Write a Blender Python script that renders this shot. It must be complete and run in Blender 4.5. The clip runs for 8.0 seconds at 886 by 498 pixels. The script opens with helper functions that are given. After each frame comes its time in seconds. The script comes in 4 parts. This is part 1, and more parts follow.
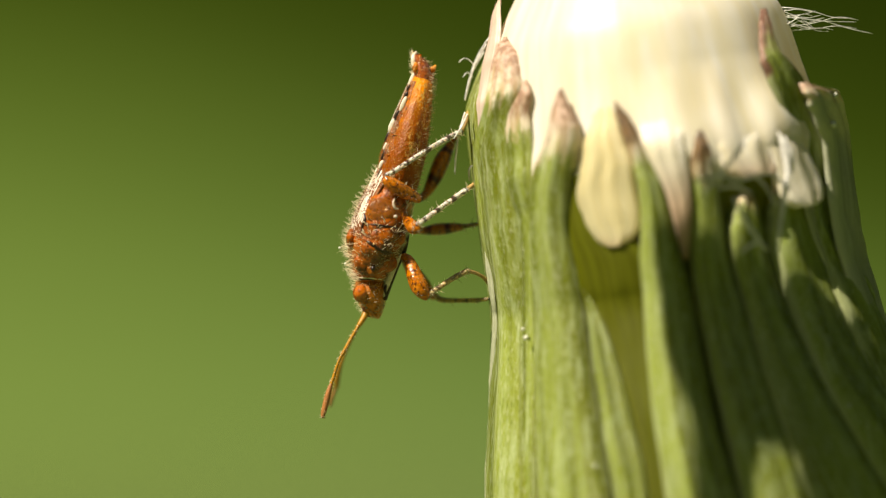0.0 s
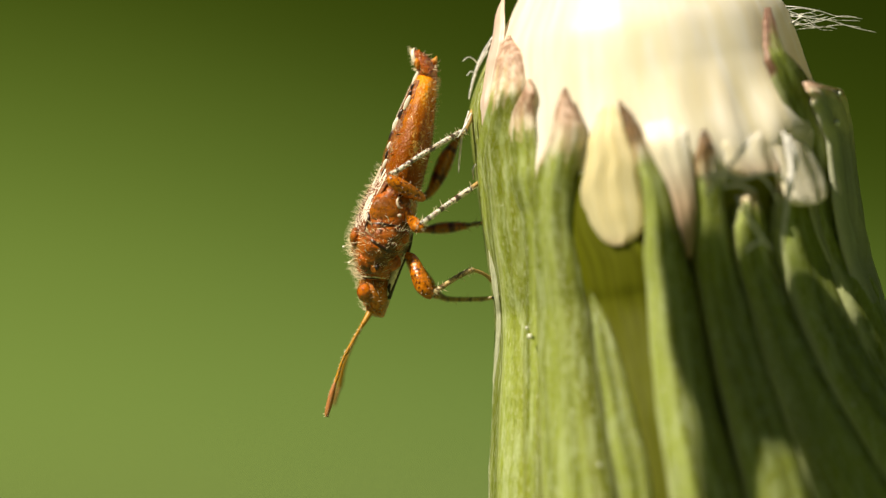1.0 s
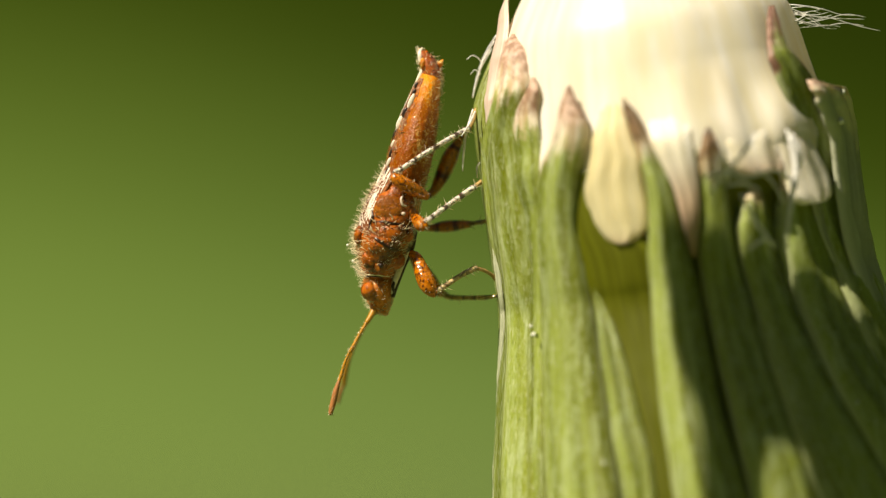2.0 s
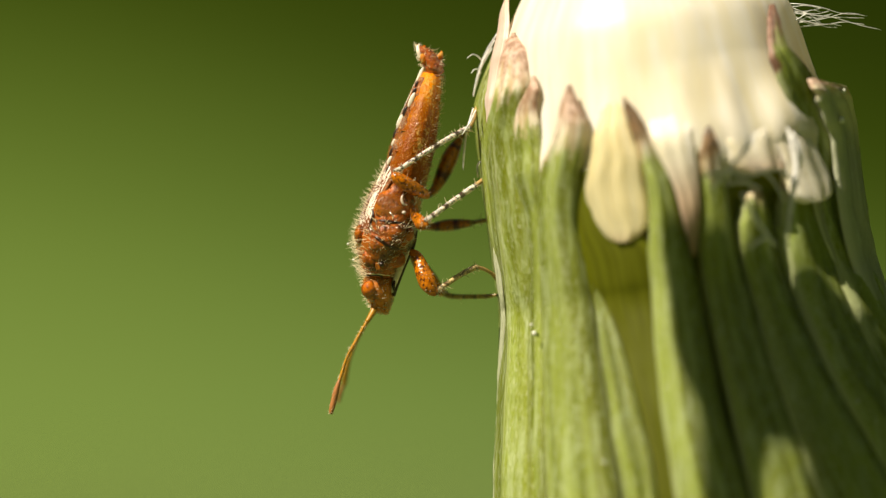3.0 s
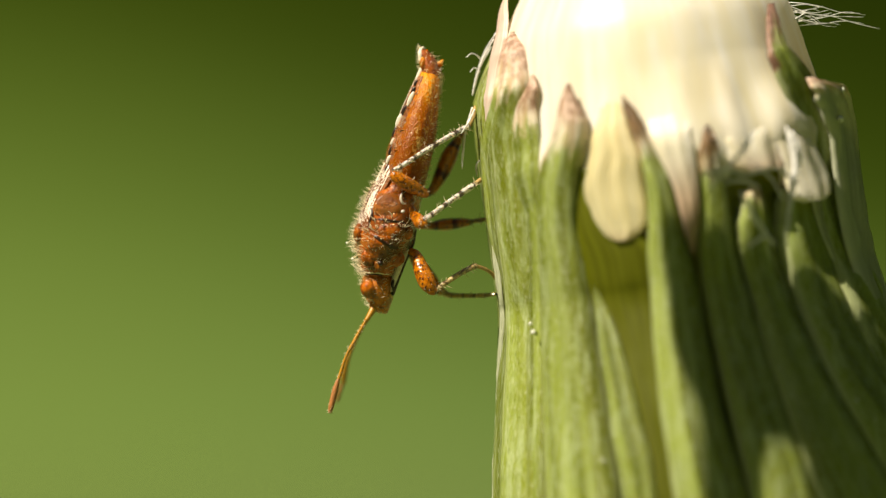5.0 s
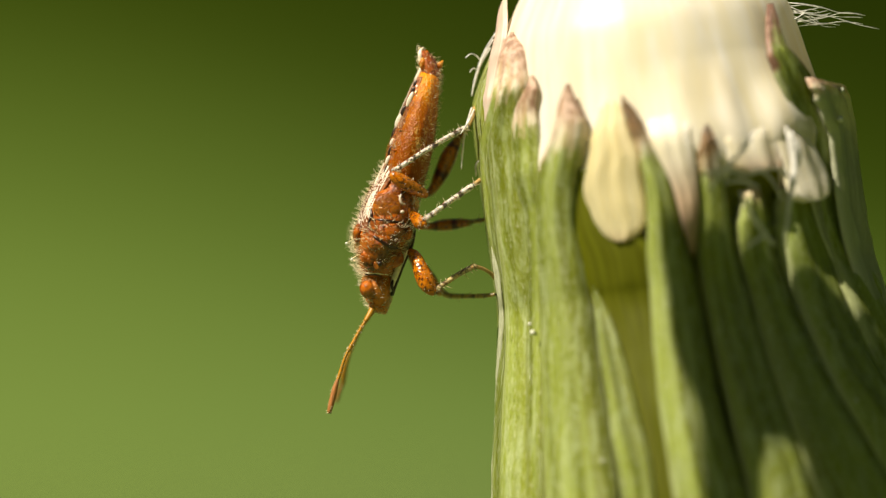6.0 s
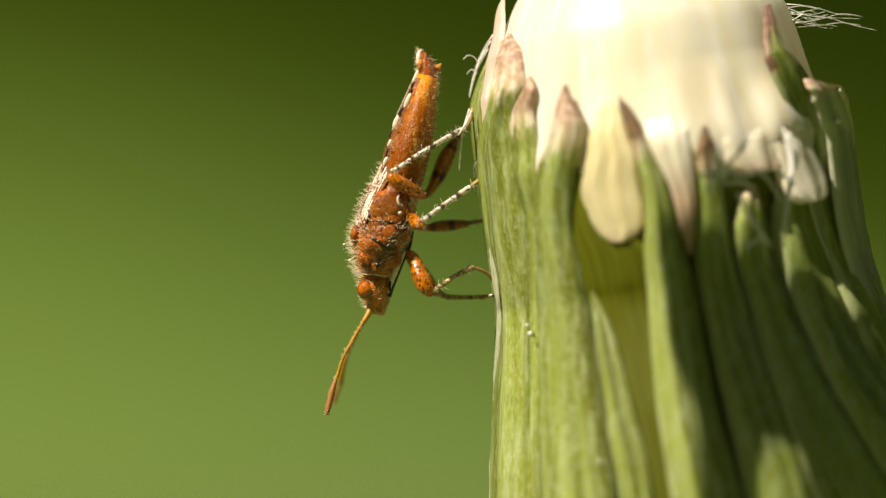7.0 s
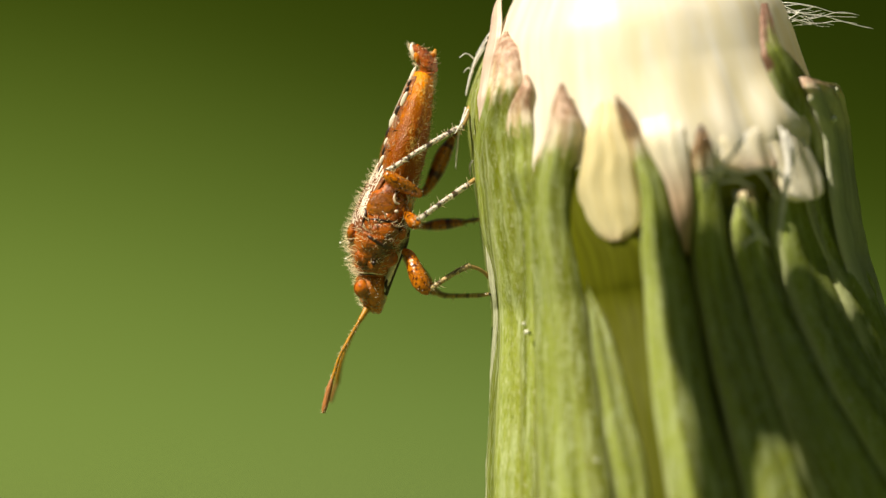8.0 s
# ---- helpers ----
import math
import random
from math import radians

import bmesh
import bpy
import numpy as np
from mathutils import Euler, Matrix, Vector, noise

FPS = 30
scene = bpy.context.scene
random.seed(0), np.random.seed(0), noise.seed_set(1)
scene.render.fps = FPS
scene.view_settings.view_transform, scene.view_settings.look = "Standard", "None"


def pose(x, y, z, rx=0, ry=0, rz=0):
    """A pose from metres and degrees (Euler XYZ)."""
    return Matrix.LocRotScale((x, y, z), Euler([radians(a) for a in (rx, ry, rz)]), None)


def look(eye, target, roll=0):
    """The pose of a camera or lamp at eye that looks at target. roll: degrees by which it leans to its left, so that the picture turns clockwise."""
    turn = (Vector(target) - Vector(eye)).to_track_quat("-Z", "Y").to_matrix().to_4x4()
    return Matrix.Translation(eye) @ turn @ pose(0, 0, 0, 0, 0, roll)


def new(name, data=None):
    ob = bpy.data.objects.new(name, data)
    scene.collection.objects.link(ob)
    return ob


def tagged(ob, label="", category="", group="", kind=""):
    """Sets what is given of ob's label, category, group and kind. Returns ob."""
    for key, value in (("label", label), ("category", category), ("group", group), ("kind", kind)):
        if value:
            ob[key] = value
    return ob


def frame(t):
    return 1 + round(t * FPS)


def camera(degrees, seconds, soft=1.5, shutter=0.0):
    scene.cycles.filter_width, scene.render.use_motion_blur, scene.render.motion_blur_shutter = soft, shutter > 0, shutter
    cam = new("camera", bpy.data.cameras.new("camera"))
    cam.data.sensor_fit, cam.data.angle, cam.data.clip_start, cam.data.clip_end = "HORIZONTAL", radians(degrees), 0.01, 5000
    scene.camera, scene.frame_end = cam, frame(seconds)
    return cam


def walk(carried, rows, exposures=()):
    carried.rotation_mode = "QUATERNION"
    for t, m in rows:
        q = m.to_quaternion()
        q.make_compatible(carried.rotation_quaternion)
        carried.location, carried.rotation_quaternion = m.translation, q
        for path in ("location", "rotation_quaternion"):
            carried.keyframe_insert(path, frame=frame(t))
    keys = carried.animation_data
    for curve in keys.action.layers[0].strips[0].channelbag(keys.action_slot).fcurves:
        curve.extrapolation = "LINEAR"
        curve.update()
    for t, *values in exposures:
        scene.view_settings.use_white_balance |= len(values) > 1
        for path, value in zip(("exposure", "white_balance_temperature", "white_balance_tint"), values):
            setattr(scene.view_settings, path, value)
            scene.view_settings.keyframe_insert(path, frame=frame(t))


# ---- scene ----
# One drawing unit in metres: the shapes below are placed to fit the camera's view,
# on a sheet whose origin is (784, 441), u to the right, v downwards, d away from the viewer.
U = 1.4486e-5
EYE_HEIGHT = 0.25
REACH = 0.16


def at(u, v, d=0.0):
    return Vector(((u - 784) * U, d * U, EYE_HEIGHT + (441 - v) * U))


# ---- camera: a long macro lens that drifts by a fraction of a millimetre ----
cam = camera(8.12, 8.0, soft=1.25)
cam.data.dof.use_dof = True
cam.data.dof.focus_distance = REACH - 60 * U
cam.data.dof.aperture_fstop = 30


def drift(right, up, rise=0.0):
    """Aim right and up of the middle; rise: how much higher the lens itself stands than what it aims at."""
    return look((right * U, -REACH, EYE_HEIGHT + (up + rise) * U), (right * U, 0, EYE_HEIGHT + up * U))


walk(cam, [
    (0.0, drift(15.1, 7.0, 22)), (0.5, drift(12.7, 6.9, 20)), (1.0, drift(8.2, 5.0, 16)), (1.5, drift(3.4, 3.2, 12)),
    (2.2, drift(1.0, 1.6, 6)), (3.0, drift(0.4, 0.1, 0)), (3.5, drift(0.0, 0.0, 0)), (4.0, drift(0.5, -0.4, -4)),
    (4.5, drift(1.4, -1.5, -10)), (5.2, drift(2.4, -1.6, -26)), (6.0, drift(3.3, -0.9, -40)), (6.5, drift(4.2, 1.3, -45)),
    (7.0, drift(7.4, 1.3, -46)), (7.5, drift(10.8, -0.1, -46)), (8.0, drift(13.5, -1.5, -46))],
    exposures=[(0.0, 0.9, 7400, 10), (8.0, 0.9, 7400, 10)])

# ---- light: sun from high on the bug's back side, clear sky ----
SUN_HEIGHT, SUN_TURN = 50.0, 36.0   # degrees; turn: from straight left towards the viewer
sun_way = Vector((-math.cos(radians(SUN_HEIGHT)) * math.cos(radians(SUN_TURN)),
                  -math.cos(radians(SUN_HEIGHT)) * math.sin(radians(SUN_TURN)),
                  math.sin(radians(SUN_HEIGHT))))
world = bpy.data.worlds.new("sky")
scene.world = world
world.use_nodes = True
sky = world.node_tree.nodes.new("ShaderNodeTexSky")
sky.sky_type = "NISHITA"
sky.sun_disc = False
sky.sun_elevation = radians(SUN_HEIGHT)
sky.sun_rotation = math.atan2(sun_way.x, sun_way.y)
world.node_tree.links.new(sky.outputs[0], world.node_tree.nodes["Background"].inputs[0])
world.node_tree.nodes["Background"].inputs[1].default_value = 0.016
sun = new("sun", bpy.data.lights.new("sun", "SUN"))
sun.data.energy = 4.4
sun.data.angle = radians(0.53)
sun.data.color = (1.0, 0.95, 0.87)
sun.matrix_world = look(sun_way * 3, (0, 0, 0))


# ---- materials ----
class Shader:
    """A node material with short ways to add nodes."""

    def __init__(self, name):
        self.mat = bpy.data.materials.new(name)
        self.mat.use_nodes = True
        self.tree = self.mat.node_tree
        self.bsdf = self.tree.nodes["Principled BSDF"]
        self.out = self.tree.nodes["Material Output"]

    def node(self, kind, **inputs):
        n = self.tree.nodes.new(kind)
        for key, value in inputs.items():
            self.put(n.inputs[key.replace("_", " ")], value)
        return n

    def put(self, socket, value):
        if isinstance(value, bpy.types.NodeSocket):
            self.tree.links.new(value, socket)
        else:
            socket.default_value = value

    def set(self, **inputs):
        for key, value in inputs.items():
            self.put(self.bsdf.inputs[key.replace("_", " ")], value)

    def place(self, scale=(1000, 1000, 1000), uv=False):
        tc = self.node("ShaderNodeTexCoord")
        m = self.node("ShaderNodeMapping", Scale=scale)
        self.put(m.inputs["Vector"], tc.outputs["UV" if uv else "Object"])
        return m.outputs[0]

    def noise(self, where, scale, detail=3.0, rough=0.55):
        return self.node("ShaderNodeTexNoise", Vector=where, Scale=scale, Detail=detail, Roughness=rough).outputs["Fac"]

    def cells(self, where, scale, feature="F1"):
        n = self.node("ShaderNodeTexVoronoi", Vector=where, Scale=scale)
        n.feature = feature
        return n.outputs["Distance"]

    def span(self, value, lo, hi, to_lo=0.0, to_hi=1.0):
        n = self.node("ShaderNodeMapRange")
        n.interpolation_type = "SMOOTHSTEP"
        for i, v in enumerate((value, lo, hi, to_lo, to_hi)):
            self.put(n.inputs[i], v)
        return n.outputs[0]

    def mix(self, fac, a, b):
        n = self.node("ShaderNodeMix")
        n.data_type = "RGBA"
        self.put(n.inputs[0], fac)
        self.put(n.inputs[6], a if isinstance(a, bpy.types.NodeSocket) else (*a, 1))
        self.put(n.inputs[7], b if isinstance(b, bpy.types.NodeSocket) else (*b, 1))
        return n.outputs[2]

    def calc(self, op, a, b=0.0, c=0.0):
        n = self.node("ShaderNodeMath")
        n.operation = op
        for i, v in enumerate((a, b, c)):
            self.put(n.inputs[i], v)
        return n.outputs[0]

    def attr(self, name):
        n = self.node("ShaderNodeAttribute")
        n.attribute_name = name
        return n.outputs["Fac"]

    def uv(self):
        n = self.node("ShaderNodeSeparateXYZ")
        self.put(n.inputs[0], self.node("ShaderNodeTexCoord").outputs["UV"])
        return n.outputs[0], n.outputs[1]

    def bump(self, height, strength, dist):
        self.put(self.bsdf.inputs["Normal"], self.node("ShaderNodeBump", Height=height, Strength=strength, Distance=dist).outputs[0])

    def thin(self, colour, share):
        """Let part of the light through, as leaves and petals do."""
        t = self.node("ShaderNodeBsdfTranslucent")
        self.put(t.inputs[0], colour if isinstance(colour, bpy.types.NodeSocket) else (*colour, 1))
        m = self.node("ShaderNodeMixShader")
        self.put(m.inputs[0], share)
        self.put(m.inputs[1], self.bsdf.outputs[0])
        self.put(m.inputs[2], t.outputs[0])
        self.put(self.out.inputs[0], m.outputs[0])


def bract_material(name="waxy_green_bract", silver=0.0, purple=0.0, burnt=False):
    s = Shader(name)
    u, v = s.uv()
    rand = s.node("ShaderNodeObjectInfo").outputs["Random"]
    where = s.node("ShaderNodeCombineXYZ", X=s.calc("MULTIPLY", u, 2.4), Y=s.calc("MULTIPLY", v, 0.12), Z=s.calc("MULTIPLY", rand, 30.0)).outputs[0]
    streak = s.span(s.noise(where, 1.0, 2.0, 0.5), 0.36, 0.64)
    fine = s.noise(s.node("ShaderNodeCombineXYZ", X=s.calc("MULTIPLY", u, 22.0), Y=s.calc("MULTIPLY", v, 2.2), Z=rand).outputs[0], 2.0, 5.0, 0.75)
    mottle = s.noise(s.place(), 4.5, 4.0)
    grain = s.noise(s.place((1000, 1000, 190)), 24.0, 3.0, 0.75)
    green = s.mix(streak, (0.150, 0.188, 0.004), (0.365, 0.448, 0.066))
    # right half painted olive, for the shade and shine-through on that side
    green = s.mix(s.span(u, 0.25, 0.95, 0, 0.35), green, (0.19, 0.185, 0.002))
    green = s.mix(s.span(fine, 0.50, 0.66, 0, 0.5), green, (0.53, 0.63, 0.32))
    green = s.mix(s.span(mottle, 0.5, 0.75, 0, 0.4), green, (0.20, 0.23, 0.006))
    wax = s.noise(s.place((1000, 1000, 100)), 5.0, 4.0, 0.6)
    green = s.mix(s.span(wax, 0.46, 0.70, 0, 0.6), green, (0.55, 0.65, 0.33))
    green = s.mix(s.span(grain, 0.53, 0.66, 0, 0.55), green, (0.72, 0.76, 0.50))
    green = s.mix(s.span(grain, 0.46, 0.32, 0, 0.6), green, (0.10, 0.13, 0.004))
    # pale thin edges; the left one painted wider and brighter, as if sunlit
    rim = s.calc("ADD", u, s.calc("MULTIPLY_ADD", wax, 0.16, -0.08))
    green = s.mix(s.span(rim, -0.76, -0.90, 0, 0.6), green, (0.60, 0.64, 0.38))
    green = s.mix(s.span(rim, 0.90, 0.98, 0, 0.3), green, (0.56, 0.57, 0.34))
    vein = s.noise(s.node("ShaderNodeCombineXYZ", X=s.calc("MULTIPLY", u, 9.0), Y=s.calc("MULTIPLY", v, 0.12), Z=s.calc("MULTIPLY", rand, 9.0)).outputs[0], 1.0, 2.0, 0.5)
    green = s.mix(s.span(vein, 0.58, 0.72, 0, 0.3), green, (0.66, 0.70, 0.44))
    green = s.mix(s.span(vein, 0.45, 0.32, 0, 0.45), green, (0.12, 0.14, 0.004))
    # silver lifts the whole colour, partly standing in for sheen and skylight
    if silver:
        green = s.mix(silver, green, (0.80, 0.80, 0.66))
    fray = s.noise(s.node("ShaderNodeCombineXYZ", X=s.calc("MULTIPLY", u, 3.2), Y=s.calc("MULTIPLY", v, 0.35), Z=s.calc("MULTIPLY", rand, 17.0)).outputs[0], 1.6, 3.0, 0.6)
    tip = s.calc("ADD", s.attr("tip"), s.calc("MULTIPLY_ADD", mottle, 0.5, -0.25))
    tip = s.calc("MULTIPLY", s.calc("ADD", tip, s.calc("MULTIPLY_ADD", fray, 1.3, -0.65)), s.span(s.attr("tip"), 0.0, 0.12))
    blot = s.noise(s.place((1000, 1000, 750)), 5.0, 3.0)
    pale = s.mix(s.span(tip, 0.20, 0.50), green, s.mix(s.span(wax, 0.40, 0.60), (0.66, 0.50, 0.28), (0.92, 0.85, 0.66)))
    brown = s.mix(s.span(tip, 0.45, 0.90, 0, 0.88), pale, s.mix(s.span(blot, 0.40, 0.62), *(((0.10, 0.042, 0.014), (0.36, 0.19, 0.08)) if burnt else ((0.40, 0.20, 0.13), (0.80, 0.56, 0.42)))))
    if purple:
        rim = s.calc("ADD", s.calc("ABSOLUTE", u), s.calc("MULTIPLY_ADD", mottle, 0.5, -0.25))
        brown = s.mix(s.span(s.calc("MAXIMUM", s.calc("MULTIPLY", rim, s.span(s.attr("tip"), 0.0, 0.35, 0.0, 1.1)), tip), 0.62, 0.95, 0, purple), green, s.mix(s.span(blot, 0.4, 0.6), (0.20, 0.07, 0.06), (0.42, 0.22, 0.17)))
    s.set(Base_Color=brown, Roughness=s.span(streak, 0, 1, 0.24, 0.38))
    s.set(Specular_IOR_Level=0.5, Coat_Weight=0.12, Coat_Roughness=0.3)
    s.bump(s.calc("ADD", s.calc("MULTIPLY", fine, 0.4), s.calc("MULTIPLY", grain, 0.9)), 1.0, 3.6e-5)
    s.thin(s.mix(0.5, brown, (0.38, 0.40, 0.01)), 0.28)
    return s.mat


def cream_material(name, light, deep, share):
    s = Shader(name)
    u, v = s.uv()
    where = s.node("ShaderNodeCombineXYZ", X=s.calc("MULTIPLY", u, 11.0), Y=s.calc("MULTIPLY", v, 0.16)).outputs[0]
    streak = s.noise(where, 1.5, 4.0, 0.6)
    fine = s.noise(s.node("ShaderNodeCombineXYZ", X=s.calc("MULTIPLY", u, 80.0), Y=s.calc("MULTIPLY", v, 1.5)).outputs[0], 2.0, 2.0)
    col = s.mix(s.span(streak, 0.34, 0.68), deep, light)
    blotch = s.noise(s.place((1000, 1000, 450)), 0.75, 2.0)
    col = s.mix(s.span(blotch, 0.42, 0.70, 0, 0.35), col, tuple(c * k for c, k in zip(deep, (0.90, 0.82, 0.62))))
    dried = s.calc("ADD", s.attr("tip"), s.calc("MULTIPLY_ADD", streak, 0.6, -0.3))
    col = s.mix(s.span(dried, 0.25, 0.85, 0, 0.85), col, (0.62, 0.42, 0.26))
    s.set(Base_Color=col, Roughness=0.42)
    s.set(Sheen_Weight=0.15)
    s.bump(s.calc("ADD", streak, s.calc("MULTIPLY", fine, 0.3)), 0.35, 5e-5)
    s.thin(col, share)
    return s.mat


def inner_material():
    """Thin yellow-green scale that lies under the outer ones and lets much light through."""
    s = Shader("thin_yellow_green_inner_bract")
    u, v = s.uv()
    streak = s.noise(s.node("ShaderNodeCombineXYZ", X=s.calc("MULTIPLY", u, 7.0), Y=s.calc("MULTIPLY", v, 0.25)).outputs[0], 1.4, 3.0)
    col = s.mix(s.span(streak, 0.35, 0.65), (0.115, 0.122, 0.0008), (0.17, 0.19, 0.005))
    s.set(Base_Color=col, Roughness=0.45)
    s.bump(streak, 0.4, 4e-5)
    s.thin(s.mix(0.5, col, (0.46, 0.49, 0.0)), 0.5)
    return s.mat


def core_material():
    s = Shader("pale_inner_bracts")
    u, v = s.uv()
    streak = s.noise(s.node("ShaderNodeCombineXYZ", X=s.calc("MULTIPLY", u, 60.0), Y=s.calc("MULTIPLY", v, 0.3)).outputs[0], 1.5, 4.0)
    low = s.mix(s.span(streak, 0.35, 0.65), (0.13, 0.15, 0.003), (0.22, 0.23, 0.008))
    high = s.mix(s.span(streak, 0.35, 0.65), (0.16, 0.10, 0.02), (0.30, 0.21, 0.05))
    col = s.mix(s.attr("tip"), low, high)
    s.set(Base_Color=col, Roughness=0.5)
    s.bump(streak, 0.5, 5e-5)
    s.thin(col, 0.2)
    return s.mat


def cuticle_material(name, base, dark, pale, dots=0.5, specks=0.35, rough=0.3, cell=16.0, deep=0.55):
    """Pitted insect shell: mottled at two scales, with small dark pits and pale specks."""
    s = Shader(name)
    p = s.place()
    big, small = s.noise(p, 2.2, 4.0), s.noise(p, 14.0, 3.0)
    col = s.mix(s.span(big, 0.40, 0.62), base, tuple(c * deep for c in base))
    col = s.mix(s.span(s.noise(p, 7.0, 4.0, 0.65), 0.52, 0.68, 0, 0.75), col, dark)
    pits = s.cells(p, cell)
    col = s.mix(s.span(pits, 0.12, 0.30, dots, 0.0), col, dark)
    col = s.mix(s.calc("MULTIPLY", s.span(small, 0.56, 0.70), specks), col, pale)
    s.set(Base_Color=col, Roughness=s.span(small, 0.3, 0.7, rough + 0.12, rough + 0.32))
    s.set(Subsurface_Weight=0.2, Subsurface_Scale=1e-4)
    s.set(Subsurface_Radius=(1.0, 0.45, 0.05))
    s.set(Specular_IOR_Level=0.15, Coat_Weight=1.0, Coat_IOR=1.6, Coat_Roughness=0.05)
    s.bump(s.calc("ADD", s.span(pits, 0.05, 0.35), s.calc("MULTIPLY", small, 0.6)), 0.8, 3.5e-5)
    s.put(s.bsdf.inputs["Coat Normal"], s.node("ShaderNodeBump", Height=s.noise(p, 11.0, 1.5), Strength=1.0, Distance=9e-5).outputs[0])
    return s.mat


def abdomen_material():
    """Thin amber shell: rusty towards the thorax, brighter orange near the tail where shine-through is painted in, with
    a pale net of specks low on the flank.
    """
    s = Shader("amber_abdomen_shell")
    u, v = s.uv()
    p = s.place()
    big, small = s.noise(p, 3.0, 4.0), s.noise(p, 16.0, 3.0)
    grad = s.calc("ADD", v, s.calc("MULTIPLY_ADD", big, 0.7, -0.35))
    col = s.mix(s.span(grad, 0.35, 0.98), (0.27, 0.062, 0.0005), (0.86, 0.29, 0.0004))
    net = s.calc("MULTIPLY", s.span(s.noise(p, 15.0, 2.0), 0.49, 0.56), s.calc("MULTIPLY", s.span(big, 0.44, 0.58), s.span(u, 0.20, 0.32)))
    col = s.mix(s.calc("MULTIPLY", net, 0.75), col, (0.68, 0.47, 0.13))
    col = s.mix(s.span(small, 0.62, 0.72, 0, 0.7), col, (0.14, 0.025, 0.003))
    col = s.mix(s.span(s.noise(p, 26.0, 2.0), 0.58, 0.68, 0, 0.45), col, (0.70, 0.42, 0.10))
    s.set(Base_Color=col, Roughness=s.span(small, 0.3, 0.7, 0.24, 0.42), Subsurface_Weight=0.12, Subsurface_Scale=8e-5)
    s.set(Subsurface_Radius=(1.0, 0.4, 0.1))
    s.set(Specular_IOR_Level=0.2, Coat_Weight=0.2, Coat_Roughness=0.06)
    s.put(s.bsdf.inputs["Coat Normal"], s.node("ShaderNodeBump", Height=small, Strength=0.8, Distance=4e-5).outputs[0])
    s.bump(s.calc("ADD", small, s.calc("MULTIPLY", s.cells(p, 15.0), 0.5)), 0.7, 4e-5)
    s.thin(s.mix(0.5, col, (0.75, 0.26, 0.0)), 0.25)
    return s.mat


def banded_material(name, light, dark, bands, share, rough=0.32, spots=10.0):
    """A leg joint with dark rings and spots along it."""
    s = Shader(name)
    u, v = s.uv()
    p = s.place()
    wob = s.noise(p, 12.0, 2.0)
    ring = s.calc("SINE", s.calc("MULTIPLY_ADD", v, bands * 6.283, s.calc("MULTIPLY", wob, 3.0)))
    spot = s.span(s.cells(p, spots), 0.33, 0.46, 1.0, 0.0)
    mask = s.calc("MAXIMUM", s.span(ring, share, share + 0.35), s.calc("MAXIMUM", s.calc("MULTIPLY", spot, 0.3), s.span(s.noise(p, spots * 1.5, 2.5, 0.6), 0.52, 0.59, 0, 0.9)))
    col = s.mix(mask, s.mix(s.span(wob, 0.4, 0.65), light, tuple(c * 0.7 for c in light)), dark)
    s.set(Base_Color=col, Roughness=rough, Subsurface_Weight=0.25, Subsurface_Scale=6e-5)
    s.set(Subsurface_Radius=(1.0, 0.45, 0.2))
    s.set(Coat_Weight=0.7, Coat_Roughness=0.06)
    s.bump(wob, 0.7, 4e-5)
    s.thin(s.mix(0.4, col, light), 0.22)
    return s.mat


def plain_material(name, colour, rough=0.4, share=0.0, noise_scale=8.0):
    s = Shader(name)
    n = s.noise(s.place(), noise_scale, 3.0)
    col = s.mix(s.span(n, 0.35, 0.65), colour, tuple(c * 0.72 for c in colour))
    s.set(Base_Color=col, Roughness=rough)
    if share:
        s.thin(col, share)
    return s.mat


def streaked_material(name, light, dark):
    s = Shader(name)
    u, v = s.uv()
    line = s.noise(s.node("ShaderNodeCombineXYZ", X=s.calc("MULTIPLY", u, 9.0), Y=s.calc("MULTIPLY", v, 2.0)).outputs[0], 1.4, 3.0)
    grain = s.noise(s.place(), 20.0, 3.0)
    col = s.mix(s.span(s.calc("ADD", line, s.calc("MULTIPLY_ADD", grain, 0.9, -0.45)), 0.46, 0.58), dark, light)
    s.set(Base_Color=col, Roughness=0.25)
    s.bump(s.calc("ADD", line, grain), 0.5, 3e-5)
    return s.mat


def grass_material():
    s = Shader("mown_grass")
    p = s.place((1, 1, 1))
    a, b = s.noise(p, 0.8, 4.0), s.noise(p, 60.0, 4.0)
    col = s.mix(s.span(a, 0.35, 0.65), (0.07, 0.11, 0.012), (0.11, 0.15, 0.02))
    col = s.mix(s.span(b, 0.4, 0.7), col, (0.05, 0.075, 0.014))
    s.set(Base_Color=col, Roughness=0.8)
    s.bump(b, 0.8, 0.02)
    return s.mat


